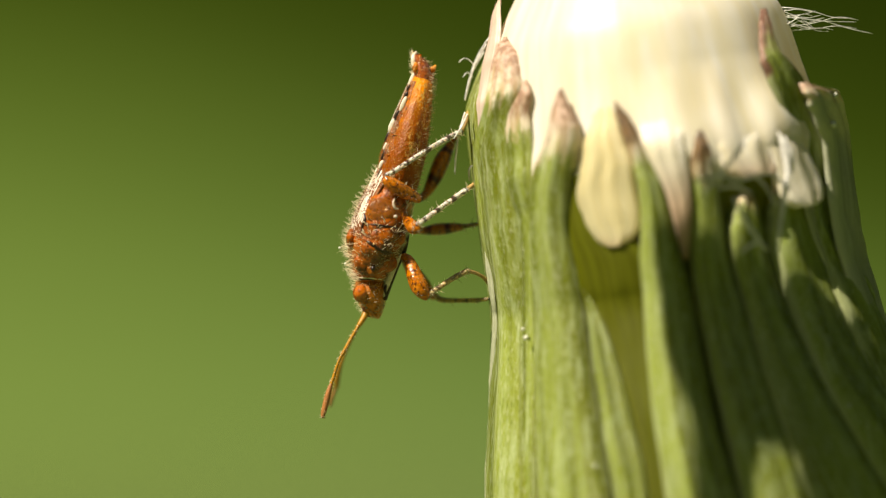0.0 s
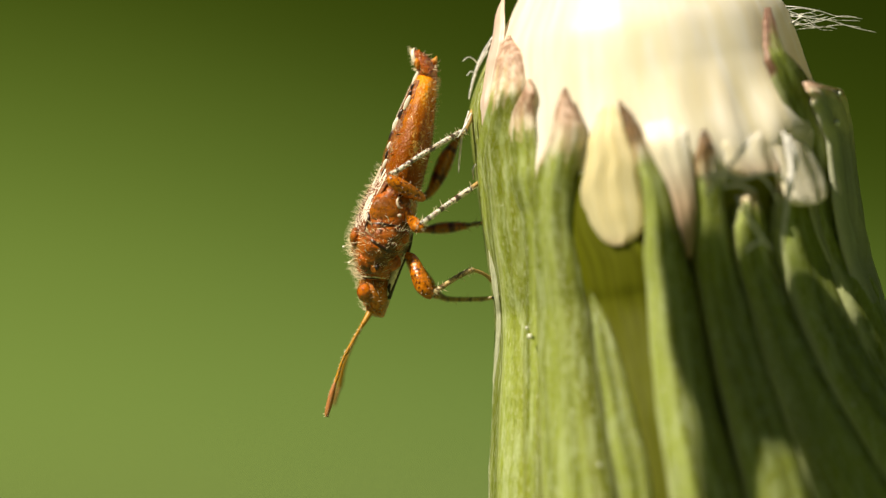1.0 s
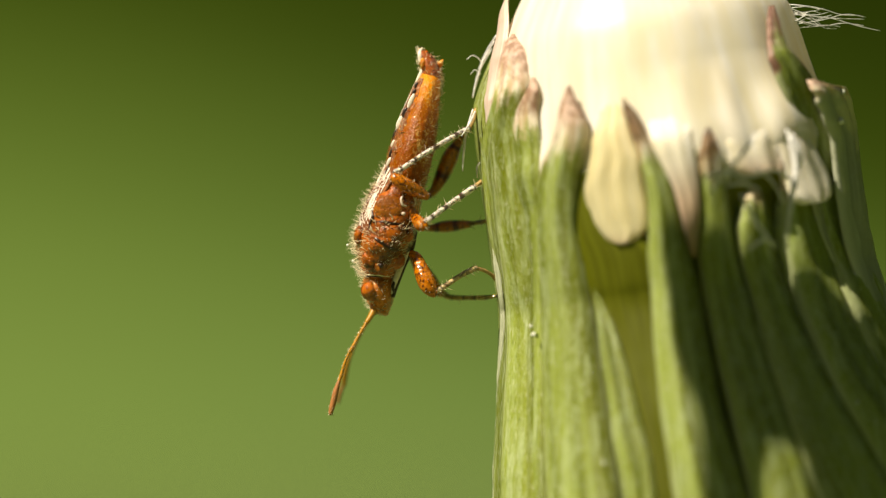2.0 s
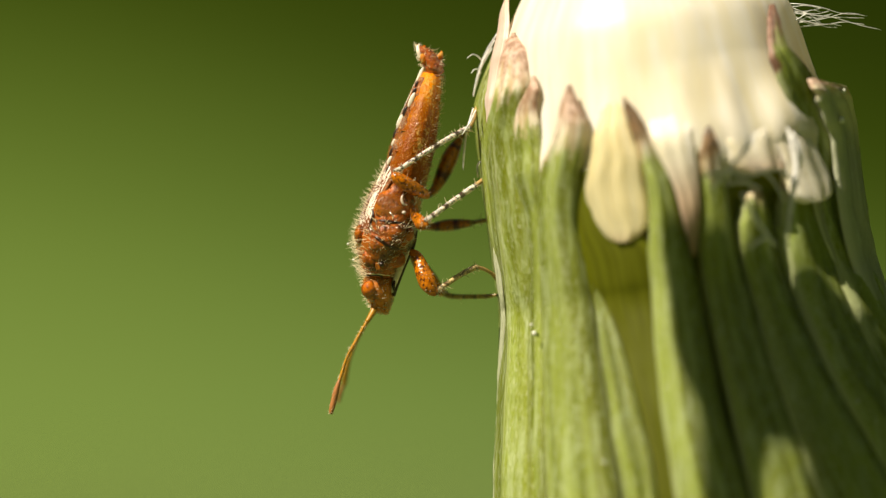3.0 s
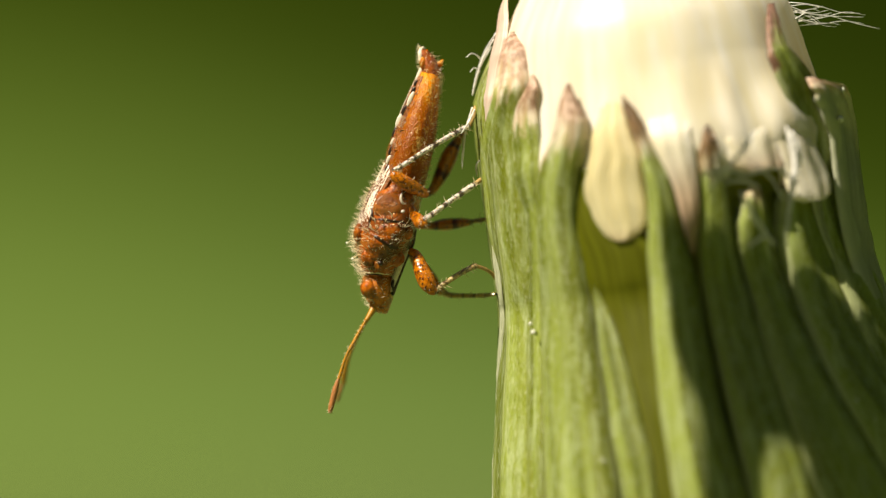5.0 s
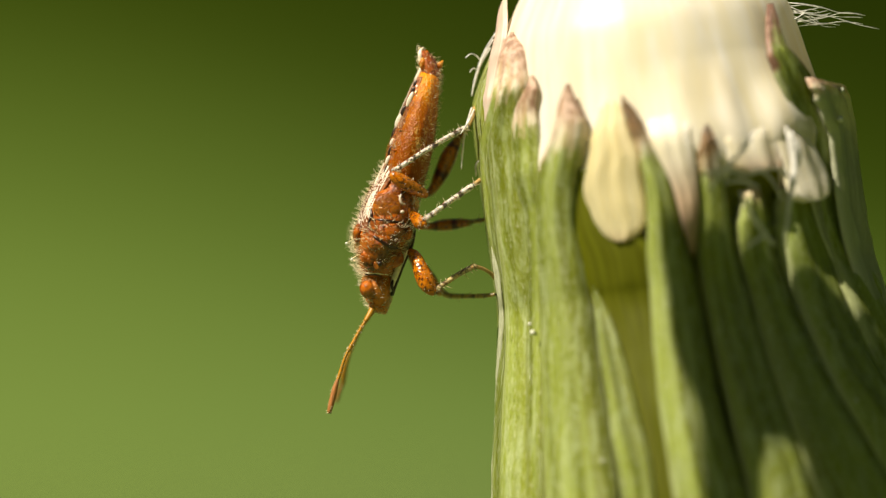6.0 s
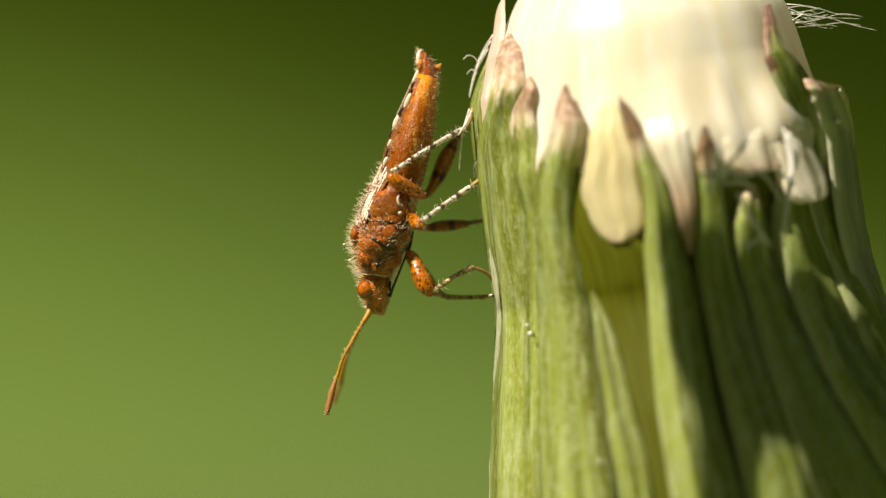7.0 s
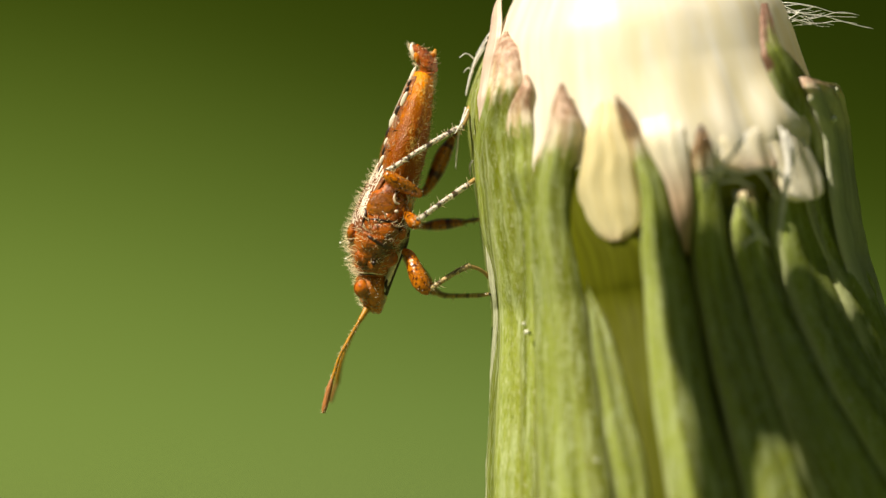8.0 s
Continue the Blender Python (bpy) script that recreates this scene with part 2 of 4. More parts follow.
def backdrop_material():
    """Glowing backdrop: far meadow below, a hedge above with its shade painted in, as soft drifts of green."""
    s = Shader("glowing_far_greenery")
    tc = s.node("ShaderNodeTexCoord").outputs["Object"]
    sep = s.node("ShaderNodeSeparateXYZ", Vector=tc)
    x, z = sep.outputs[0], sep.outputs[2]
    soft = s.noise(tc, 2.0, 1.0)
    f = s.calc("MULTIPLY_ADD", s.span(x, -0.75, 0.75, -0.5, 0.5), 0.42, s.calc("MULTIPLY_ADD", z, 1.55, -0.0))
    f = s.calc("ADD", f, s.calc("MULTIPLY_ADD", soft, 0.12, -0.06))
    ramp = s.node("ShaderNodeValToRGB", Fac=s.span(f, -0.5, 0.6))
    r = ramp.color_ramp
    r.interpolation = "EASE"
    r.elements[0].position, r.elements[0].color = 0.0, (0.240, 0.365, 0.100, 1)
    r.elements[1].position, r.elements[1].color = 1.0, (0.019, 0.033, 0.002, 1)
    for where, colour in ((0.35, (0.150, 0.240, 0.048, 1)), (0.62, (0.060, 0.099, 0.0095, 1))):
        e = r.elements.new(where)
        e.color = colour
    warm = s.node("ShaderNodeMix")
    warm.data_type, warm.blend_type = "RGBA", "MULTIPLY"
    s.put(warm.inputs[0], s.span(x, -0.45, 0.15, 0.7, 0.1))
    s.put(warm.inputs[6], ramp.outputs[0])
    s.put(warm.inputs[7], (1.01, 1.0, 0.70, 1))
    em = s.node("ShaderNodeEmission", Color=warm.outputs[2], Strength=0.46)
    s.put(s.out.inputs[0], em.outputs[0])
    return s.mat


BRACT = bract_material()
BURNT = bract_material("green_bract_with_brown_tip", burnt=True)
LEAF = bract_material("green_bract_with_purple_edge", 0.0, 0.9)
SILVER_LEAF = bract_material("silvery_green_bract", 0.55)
INNER = inner_material()
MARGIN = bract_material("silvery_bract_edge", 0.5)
PAPPUS = cream_material("silky_cream_pappus", (0.97, 0.95, 0.88), (0.92, 0.86, 0.65), 0.38)
FLORET = cream_material("pale_withered_floret", (0.90, 0.84, 0.58), (0.78, 0.69, 0.36), 0.45)
PAPER = cream_material("dry_papery_bract", (0.93, 0.86, 0.76), (0.74, 0.52, 0.42), 0.35)
CORE = core_material()
STEM = plain_material("pale_hollow_stem", (0.24, 0.27, 0.07), 0.45, 0.1)
SHADE_LEAF = plain_material("unseen_shade_leaf", (0.09, 0.15, 0.02), 0.4, 0.12)
STRAND = plain_material("white_pappus_hair", (0.93, 0.92, 0.86), 0.25, 0.35)
DROP = plain_material("wet_speck", (0.75, 0.76, 0.62), 0.15)
ORANGE = abdomen_material()
BROWN = cuticle_material("pitted_brown_thorax_shell", (0.40, 0.092, 0.001), (0.014, 0.004, 0.001), (0.56, 0.28, 0.06), 0.3, 0.25, 0.10, 10.0, 0.25)
GLOSSY = cuticle_material("smooth_chestnut_shell", (0.38, 0.105, 0.003), (0.05, 0.010, 0.001), (0.46, 0.19, 0.02), 0.15, 0.2, 0.08, 13.0, 0.5)
HEADSHELL = cuticle_material("rusty_head_shell", (0.58, 0.165, 0.004), (0.08, 0.018, 0.003), (0.62, 0.36, 0.13), 0.3, 0.3, 0.24, 16.0)
TAIL = cuticle_material("glossy_rust_tail_shell", (0.30, 0.065, 0.004), (0.03, 0.006, 0.003), (0.6, 0.33, 0.10), 0.3, 0.35, 0.22, 12.0)
WING = cuticle_material("veined_wing_leather", (0.27, 0.085, 0.018), (0.10, 0.03, 0.02), (0.66, 0.48, 0.30), 0.3, 0.5, 0.3, 9.0)
WING_PALE = plain_material("pale_wing_vein", (0.82, 0.72, 0.56), 0.22)
GLAND = plain_material("pale_gland_rim", (0.52, 0.41, 0.29), 0.25)
CORIUM = streaked_material("silvery_streaked_corium", (0.66, 0.59, 0.48), (0.16, 0.055, 0.02))
CHALK = plain_material("chalk_white_margin", (0.80, 0.74, 0.58), 0.3)
SEAM = plain_material("dark_brown_seam", (0.030, 0.010, 0.004), 0.3)
SOOT = plain_material("black_margin", (0.025, 0.014, 0.010), 0.3)
ORANGE_LEG = banded_material("amber_spotted_leg", (0.72, 0.22, 0.006), (0.06, 0.012, 0.004), 3.2, 1.2, 0.2, 7.5)
# darker copy of the leg colour: the far legs' shade is put in here
SHADED_LEG = banded_material("shaded_mottled_leg", (0.70, 0.26, 0.012), (0.06, 0.014, 0.012), 2.6, 0.55)
PALE_LEG = banded_material("straw_leg_with_black_rings", (0.66, 0.50, 0.24), (0.045, 0.025, 0.014), 4.0, 0.72, 0.2)
DOTTED_LEG = banded_material("silvery_leg_with_dark_dots", (0.92, 0.87, 0.74), (0.06, 0.036, 0.02), 5.0, 0.55, 0.12, 9.0)
OLIVE_LEG = banded_material("olive_leg_with_dark_rings", (0.62, 0.46, 0.10), (0.08, 0.05, 0.015), 5.0, 0.6)
TARSUS = plain_material("amber_brown_foot", (0.50, 0.32, 0.12), 0.25, noise_scale=20.0)
ANTENNA = plain_material("amber_antenna", (0.50, 0.23, 0.022), 0.25, noise_scale=25.0)
CLUB = plain_material("dusky_antenna_club", (0.40, 0.16, 0.05), 0.35, noise_scale=20.0)
EYE = cuticle_material("amber_compound_eye", (0.46, 0.115, 0.004), (0.10, 0.02, 0.002), (0.6, 0.25, 0.04), 0.35, 0.2, 0.05, 40.0, 0.7)
HAIR = plain_material("golden_white_hair", (0.97, 0.86, 0.60), 0.15, 0.45)


# ---- mesh helpers ----
def smooth_line(points, steps):
    """A curve through the points (rows of numbers of any length), steps samples to a span."""
    p = np.array(points, float)
    p = np.vstack([2 * p[0] - p[1], p, 2 * p[-1] - p[-2]])
    rows = []
    for i in range(1, len(p) - 2):
        for k in range(steps):
            t = k / steps
            a, b, c, d = p[i - 1], p[i], p[i + 1], p[i + 2]
            rows.append(0.5 * (2 * b + (c - a) * t + (2 * a - 5 * b + 4 * c - d) * t * t + (3 * b - a - 3 * c + d) * t ** 3))
    rows.append(p[-2])
    return np.array(rows)


class Shape:
    """Vertices, faces and a uv for each vertex, gathered for one mesh."""

    def __init__(self):
        self.v, self.f, self.uv, self.tip = [], [], [], []

    def grid(self, rows, uvs, closed=False, tips=None):
        base, n = len(self.v), len(rows[0])
        for i, row in enumerate(rows):
            for j, q in enumerate(row):
                self.v.append(q)
                self.uv.append(uvs[i][j])
                self.tip.append(tips[i] if tips else 0.0)
        for i in range(len(rows) - 1):
            for j in range(n if closed else n - 1):
                k = (j + 1) % n
                self.f.append((base + i * n + j, base + i * n + k, base + (i + 1) * n + k, base + (i + 1) * n + j))
        return base, n, len(rows)

    def cap(self, base, n, row, flip):
        ring = [base + row * n + j for j in range(n)]
        self.f.append(tuple(reversed(ring)) if flip else tuple(ring))

    def tube(self, line, n=8, steps=6, flat=1.0, curve=True):
        """line: rows of u, v, d, radius in drawing units."""
        p = smooth_line(line, steps) if curve else np.array(line, float)
        pts = [at(*r[:3]) for r in p]
        rows, uvs = [], []
        side = None
        for i, q in enumerate(pts):
            way = (pts[min(i + 1, len(pts) - 1)] - pts[max(i - 1, 0)]).normalized()
            if side is None:
                side = way.orthogonal().normalized()
            side = (side - way * side.dot(way)).normalized()
            other = way.cross(side)
            r = max(p[i][3], 0.05) * U
            ang = [2 * math.pi * j / n for j in range(n)]
            rows.append([q + side * (r * math.cos(a)) + other * (r * flat * math.sin(a)) for a in ang])
            uvs.append([(j / n, i / (len(pts) - 1)) for j in range(n)])
        b, n, m = self.grid(rows, uvs, True)
        self.cap(b, n, 0, True)
        self.cap(b, n, m - 1, False)
        return self

    def loft(self, stations, n=28, steps=5, power=1.0, rough=0.0, seed=0):
        """stations: rows of back u, v, belly u, v, half width in depth."""
        p = smooth_line(stations, steps)
        rows, uvs = [], []
        for i, r in enumerate(p):
            back, belly = at(r[0], r[1]), at(r[2], r[3])
            mid, half = (back + belly) / 2, (back - belly) / 2
            row = []
            for j in range(n):
                a = 2 * math.pi * j / n
                c, s = math.cos(a), math.sin(a)
                c2, s2 = math.copysign(abs(c) ** power, c), math.copysign(abs(s) ** power, s)
                q = mid + half * c2 + Vector((0, -1, 0)) * (r[4] * U * s2)
                if rough:
                    q += (q - mid).normalized() * (rough * U * noise.noise(q * 9000 + Vector((seed, 0, 0))))
                row.append(q)
            rows.append(row)
            uvs.append([(j / n, i / (len(p) - 1)) for j in range(n)])
        b, n, m = self.grid(rows, uvs, True)
        self.cap(b, n, 0, True)
        self.cap(b, n, m - 1, False)
        return self

    def shell(self, stations, arc, lift, thick, n=16, steps=5):
        """A thin curved sheet that lies over the back of a lofted body; arc: degrees each way from the back."""
        p = smooth_line(stations, steps)
        rows, uvs = [], []
        for i, r in enumerate(p):
            back, belly = at(r[0], r[1]), at(r[2], r[3])
            mid, half = (back + belly) / 2, (back - belly) / 2
            out, inn = [], []
            for j in range(n + 1):
                a = radians(arc[0] + (arc[1] - arc[0]) * j / n)
                off = half * math.cos(a) + Vector((0, -1, 0)) * (r[4] * U * math.sin(a))
                e = 1 - abs(j / n * 2 - 1) ** 4
                wave = 1.5 * noise.noise((mid + off) * 7000)
                out.append(mid + off + off.normalized() * (lift * (0.3 + 0.7 * e) + wave) * U)
                inn.append(mid + off + off.normalized() * (lift * (0.3 + 0.7 * e) + wave - thick) * U)
            rows.append(out + inn[::-1])
            uvs.append([(j / n, i / (len(p) - 1)) for j in range(n + 1)] * 2)
        b, n, m = self.grid(rows, uvs, True)
        self.cap(b, n, 0, True)
        self.cap(b, n, m - 1, False)
        return self

    def ball(self, u, v, d, ru, rv=None, rd=None, n=14, m=9, turn=0.0):
        rv, rd = rv or ru, rd or ru
        rows, uvs = [], []
        ct, st = math.cos(radians(turn)), math.sin(radians(turn))
        for i in range(m + 1):
            th = math.pi * min(max(i / m, 0.02), 0.98)
            row = []
            for j in range(n):
                a = 2 * math.pi * j / n
                x, y, z = ru * math.sin(th) * math.cos(a), rv * math.cos(th), rd * math.sin(th) * math.sin(a)
                row.append(at(u + x * ct - y * st, v + x * st + y * ct, d + z))
            rows.append(row)
            uvs.append([(j / n, i / m) for j in range(n)])
        b, n, k = self.grid(rows, uvs, True)
        self.cap(b, n, 0, True)
        self.cap(b, n, k - 1, False)
        return self

    def hair(self, root, way, length, thick=1.0, bend=0.2):
        """A bristle with a fine point; root and way in metres."""
        way = way.normalized()
        side = way.orthogonal().normalized()
        other = way.cross(side)
        lean = (side * random.uniform(-1, 1) + other * random.uniform(-1, 1)) * bend
        base = len(self.v)
        for t, w in ((0, 1.0), (0.55, 0.7)):
            q = root + (way * t + lean * t * t) * length * U
            for k in range(3):
                a = 2.094 * k
                self.v.append(q + (side * math.cos(a) + other * math.sin(a)) * thick * w * U)
                self.uv.append((0, t))
                self.tip.append(0)
        self.v.append(root + (way + lean) * length * U)
        self.uv.append((0, 1))
        self.tip.append(0)
        for k in range(3):
            j = (k + 1) % 3
            self.f.append((base + k, base + j, base + 3 + j, base + 3 + k))
            self.f.append((base + 3 + k, base + 3 + j, base + 6))
        return self

    def mesh(self, name, material, origin):
        me = bpy.data.meshes.new(name)
        me.from_pydata([tuple(Vector(q) - origin) for q in self.v], [], self.f)
        layer = me.uv_layers.new(name="uv")
        idx = np.zeros(len(me.loops), int)
        me.loops.foreach_get("vertex_index", idx)
        layer.data.foreach_set("uv", np.array(self.uv, "f")[idx].ravel())
        tip = me.attributes.new("tip", "FLOAT", "POINT")
        tip.data.foreach_set("value", np.array(self.tip, "f"))
        me.materials.append(material)
        me.polygons.foreach_set("use_smooth", [True] * len(me.polygons))
        bm = bmesh.new()
        bm.from_mesh(me)
        bmesh.ops.recalc_face_normals(bm, faces=bm.faces)
        bm.to_mesh(me)
        bm.free()
        return me


ORIGIN = {}


def thing(name, origin, label, category, **more):
    ob = tagged(new(name), label, category, **more)
    ob.location = origin
    ORIGIN[ob] = Vector(origin)
    return ob


def part(name, shape, material, parent, label="", pivot=None, kind=""):
    """One mesh under a thing or a part; shapes are drawn in the place's own space."""
    origin = Vector(pivot) if pivot is not None else ORIGIN[parent]
    ob = new(name, shape.mesh(name, material, origin))
    ob.parent = parent
    ob.location = origin - ORIGIN[parent]
    ORIGIN[ob] = origin
    return tagged(ob, label, kind=kind)


# ---- ground and distance ----
def build_ground():
    s = Shape()
    n = 40
    rows = [[Vector(((j / n * 2 - 1) * abs(j / n * 2 - 1) * 400, (i / n * 2 - 1) * abs(i / n * 2 - 1) * 400, 0)) for j in range(n + 1)] for i in range(n + 1)]
    s.grid(rows, [[(0, 0)] * (n + 1)] * (n + 1))
    ob = new("ground", s.mesh("ground", grass_material(), Vector()))
    tagged(ob, "green meadow grass reaching to the horizon", "ground", kind="structure")


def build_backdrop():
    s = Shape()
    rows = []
    # full ring, so that its glow also fills in green light all round
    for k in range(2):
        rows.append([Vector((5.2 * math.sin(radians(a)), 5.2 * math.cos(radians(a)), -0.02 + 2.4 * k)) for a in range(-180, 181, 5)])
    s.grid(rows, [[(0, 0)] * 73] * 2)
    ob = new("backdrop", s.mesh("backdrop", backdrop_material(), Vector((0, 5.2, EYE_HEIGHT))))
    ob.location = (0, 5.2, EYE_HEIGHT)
    tagged(ob, "glowing backdrop painted as soft distant meadow and shaded green hedge", "backdrop", kind="structure")


# ---- the seed head ----
LEAN = radians(8.9)
AXIS = Vector((-math.sin(LEAN), 0, math.cos(LEAN)))
SIDE = Vector((math.cos(LEAN), 0, math.sin(LEAN)))
FRONT = Vector((0, -1, 0))
FOOT = at(1272, 882)
WAIST = np.array([(-335, 62), (-315, 150), (-280, 280), (-220, 385), (-120, 417), (0, 405), (100, 388), (200, 368), (285, 351), (387, 333),
                  (488, 332), (590, 330), (691, 326), (760, 320), (830, 290), (890, 250), (960, 210), (1100, 120)], float)


TUFT = [(470, 240), (520, 280), (570, 304), (620, 308), (690, 291), (748, 279), (800, 270), (850, 257), (890, 233), (950, 194), (1010, 168), (1060, 122), (1095, 75), (1112, 30)]


def girth(h):
    return float(np.interp(h, WAIST[:, 0], WAIST[:, 1])) - 24


def dip(turn, h):
    """The scales on one side are sunk in below the overhanging pappus."""
    a = max(0.0, 1 - abs(turn - 32) / 40.0)
    b = max(0.0, 1 - abs(h - 400) / 340.0)
    return 30 * (a * a * (3 - 2 * a)) ** 0.6 * b * b * (3 - 2 * b)


def around(turn, h, r):
    """A point by its turn about the head's axis (degrees, from the front to the right), height and radius in units."""
    a = radians(turn)
    return FOOT + AXIS * (h * U) + (SIDE * math.sin(a) + FRONT * math.cos(a)) * (r * U)


def bract_shape(turn, half, top, rise=0.0, lean=0.0, flare=0.0, low=-300, ridge=31.0, blunt=0.0, dry=1.0, seed=0):
    """One scale of the involucre: a long strip with a raised rib and thin edges, drawn out into a tip."""
    s = Shape()
    rng = random.Random(seed)
    nh, nw, thick = 44, 14, 9.0
    ph = rng.uniform(0, 6)
    rows_out, rows_in, uvs, tips = [], [], [], []
    for i in range(nh + 1):
        t = i / nh
        h = low + (top - low) * (1 - (1 - t) ** 1.25)
        left = top - h
        q = max(0.0, min(1.0, left / (260.0 - 130 * blunt)))
        taper = max(0.015, (1 - blunt) * q ** 0.8 + blunt * math.sqrt(1 - (1 - q) ** 2))
        ragged = max(0.0, 1 - left / 220.0)
        wide = half * (0.55 + 0.45 * min(1, (h - low) / 200)) * taper * (1 + 0.45 * ragged * noise.noise(Vector((h / 22, seed * 3.1, 1))))
        centre = turn + 1.6 * ragged * noise.noise(Vector((h / 40, seed * 1.7, 5))) + lean * max(0, (h - 250) / 400.0) ** 1.5 + 0.5 * math.sin(h / 130 + ph)
        r0 = girth(h) + rise + flare * max(0, (h - 200) / 500.0) ** 2 - dip(turn, h)
        r0 = max(r0, float(np.interp(h, [q[0] for q in TUFT], [q[1] for q in TUFT])) + 6 - 0.62 * ridge * taper)
        out, inn = [], []
        for j in range(nw + 1):
            x = j / nw * 2 - 1
            crest = ridge * math.cos(x * 1.57) ** 0.6 + (1.6 if half < 12 else 0.5) * math.cos(x * 9 + ph) * (1 - abs(x)) + 1.2 * noise.noise(Vector((x * 3, h / 60, seed)))
            crest = crest * (0.15 + 0.85 * taper)
            th = thick * (0.25 + 0.75 * (1 - abs(x) ** 3)) * (0.3 + 0.7 * taper)
            out.append(around(centre + wide * x, h, r0 + crest))
            inn.append(around(centre + wide * x * 0.985, h, r0 + crest - th))
        rows_out.append(out + inn[::-1])
        uvs.append([(j / nw * 2 - 1, h / 100) for j in range(nw + 1)] + [(1 - j / nw * 2, h / 100) for j in range(nw + 1)])
        tips.append(dry * max(0.0, 1 - left / 190.0))
    b, n, m = s.grid(rows_out, uvs, True, tips)
    s.cap(b, n, 0, True)
    s.cap(b, n, m - 1, False)
    return s


def tuft(h):
    return float(np.interp(h, [q[0] for q in TUFT], [q[1] for q in TUFT]))


def spot(u, v, rise=0.0):
    """The turn and height at which the line of sight through (u, v) on the sheet meets the head, raised by rise."""
    far = REACH / U
    d = -300.0
    for _ in range(8):
        near = (far + d) / far
        x, y = 784 + (u - 784) * near - 1272, 882 - (441 + (v - 441) * near)
        h = math.cos(LEAN) * y - math.sin(LEAN) * x
        off = math.cos(LEAN) * x + math.sin(LEAN) * y
        r = max(girth(h) + rise, 40.0)
        k = off / r
        a = math.asin(k) if abs(k) < 0.985 else math.copysign(1.397 + min(0.5, (abs(k) - 0.985) * 5), k)
        d = -r * math.cos(a)
    return math.degrees(a), h


def ribbon_shape(rows, rise=0.0, ridge=26.0, peak=-0.4, dry=0.0, dry_length=130.0, slump=2.0, thick=8.0, ribs=0.0, low=-300, wavy=1.0, seed=0, loose=False):
    """A scale or a strip that lies on the head, from its tip down. rows: v, edge u, edge u and, if it stands off, how far."""
    s = Shape()
    p = smooth_line([(*r[:3], r[3] if len(r) > 3 else 0.0) for r in rows], 8)
    path = []
    for v, ul, ur, off in p:
        (ta, ha), (tb, hb) = spot(ul, v, rise + off + ridge * 0.4), spot(ur, v, rise + off)
        path.append(((ta + tb) / 2, max(0.12, (tb - ta) / 2), (ha + hb) / 2, off))
    turn, half, h, off = path[-1]
    if low < h - 20:
        path += [(turn, half * (1 - 0.35 * k / 8), h + (low - h) * k / 8, off) for k in range(1, 9)]
    top = path[0][2]
    nw = 16
    grid, uvs, tips = [], [], []
    for turn, half, h, off in path:
        left = top - h
        full = min(1.0, half / (4.0 if loose else 9.0))
        taper = full * (2 - full)
        ragged = max(0.0, 1 - left / 150.0) * wavy
        half *= 1 + 0.22 * ragged * noise.noise(Vector((h / 18, seed * 3.1, 1)))
        turn += wavy * (0.5 * ragged * noise.noise(Vector((h / 30, seed * 1.7, 5))) + 0.25 * noise.noise(Vector((h / 70, seed * 2.3, 8))))
        r0 = girth(h) + rise + off - (0.0 if loose else dip(turn, h))
        if h > 520 and not loose:
            r0 = max(r0, tuft(h) + 5 - 0.55 * ridge * taper)
        out, inn = [], []
        for j in range(nw + 1):
            x = j / nw * 2 - 1
            if x < peak:
                c = math.sqrt(max(0.0, 1 - ((peak - x) / (1 + peak)) ** 2.4))
            else:
                c = math.sqrt(max(0.0, 1 - ((x - peak) / (1 - peak)) ** slump))
            c = c * ridge * (0.12 + 0.88 * taper)
            c += ribs * math.cos(x * 8.5 + seed) * (1 - x * x) + 1.8 * wavy * noise.noise(Vector((x * 2.2, h / 80, seed))) + 0.9 * wavy * noise.noise(Vector((x * 6, h / 35, seed + 9)))
            th = thick * (0.3 + 0.7 * (1 - abs(x) ** 3)) * (0.3 + 0.7 * taper)
            out.append(around(turn + half * x, h, r0 + c))
            inn.append(around(turn + half * x * 0.985, h, r0 + c - th))
        grid.append(out + inn[::-1])
        uvs.append([(j / nw * 2 - 1, h / 100) for j in range(nw + 1)] + [(1 - j / nw * 2, h / 100) for j in range(nw + 1)])
        tips.append(dry * max(0.0, 1 - (h - path[-1][2] if loose else left) / dry_length))
    b, n, m = s.grid(grid, uvs, True, tips)
    s.cap(b, n, 0, True)
    s.cap(b, n, m - 1, False)
    return s


def revolve(profile, n=96, ripple=0.0, tips=None, seed=0.0, inset=1.0, swell=lambda a, h, r: 0.0):
    s = Shape()
    rows, uvs = [], []
    for h, r in profile:
        row = []
        for j in range(n):
            a = 360 * j / n
            wob = 1 + ripple * (noise.noise(Vector((math.cos(radians(a)) * 3.2, math.sin(radians(a)) * 3.2, h / 420 + seed))) + 0.5 * noise.noise(Vector((math.cos(radians(a)) * 9, math.sin(radians(a)) * 9, h / 300 + seed))))
            side = (a + 180) % 360 - 180
            row.append(around(a, h, r * wob - inset * dip(side, h) + swell(side, h, r)))
        rows.append(row)
        uvs.append([(min(j, n - j) / n * 2, h / 100) for j in range(n)])
    b, n, m = s.grid(rows, uvs, True, tips)
    s.cap(b, n, 0, True)
    s.cap(b, n, m - 1, False)
    return s


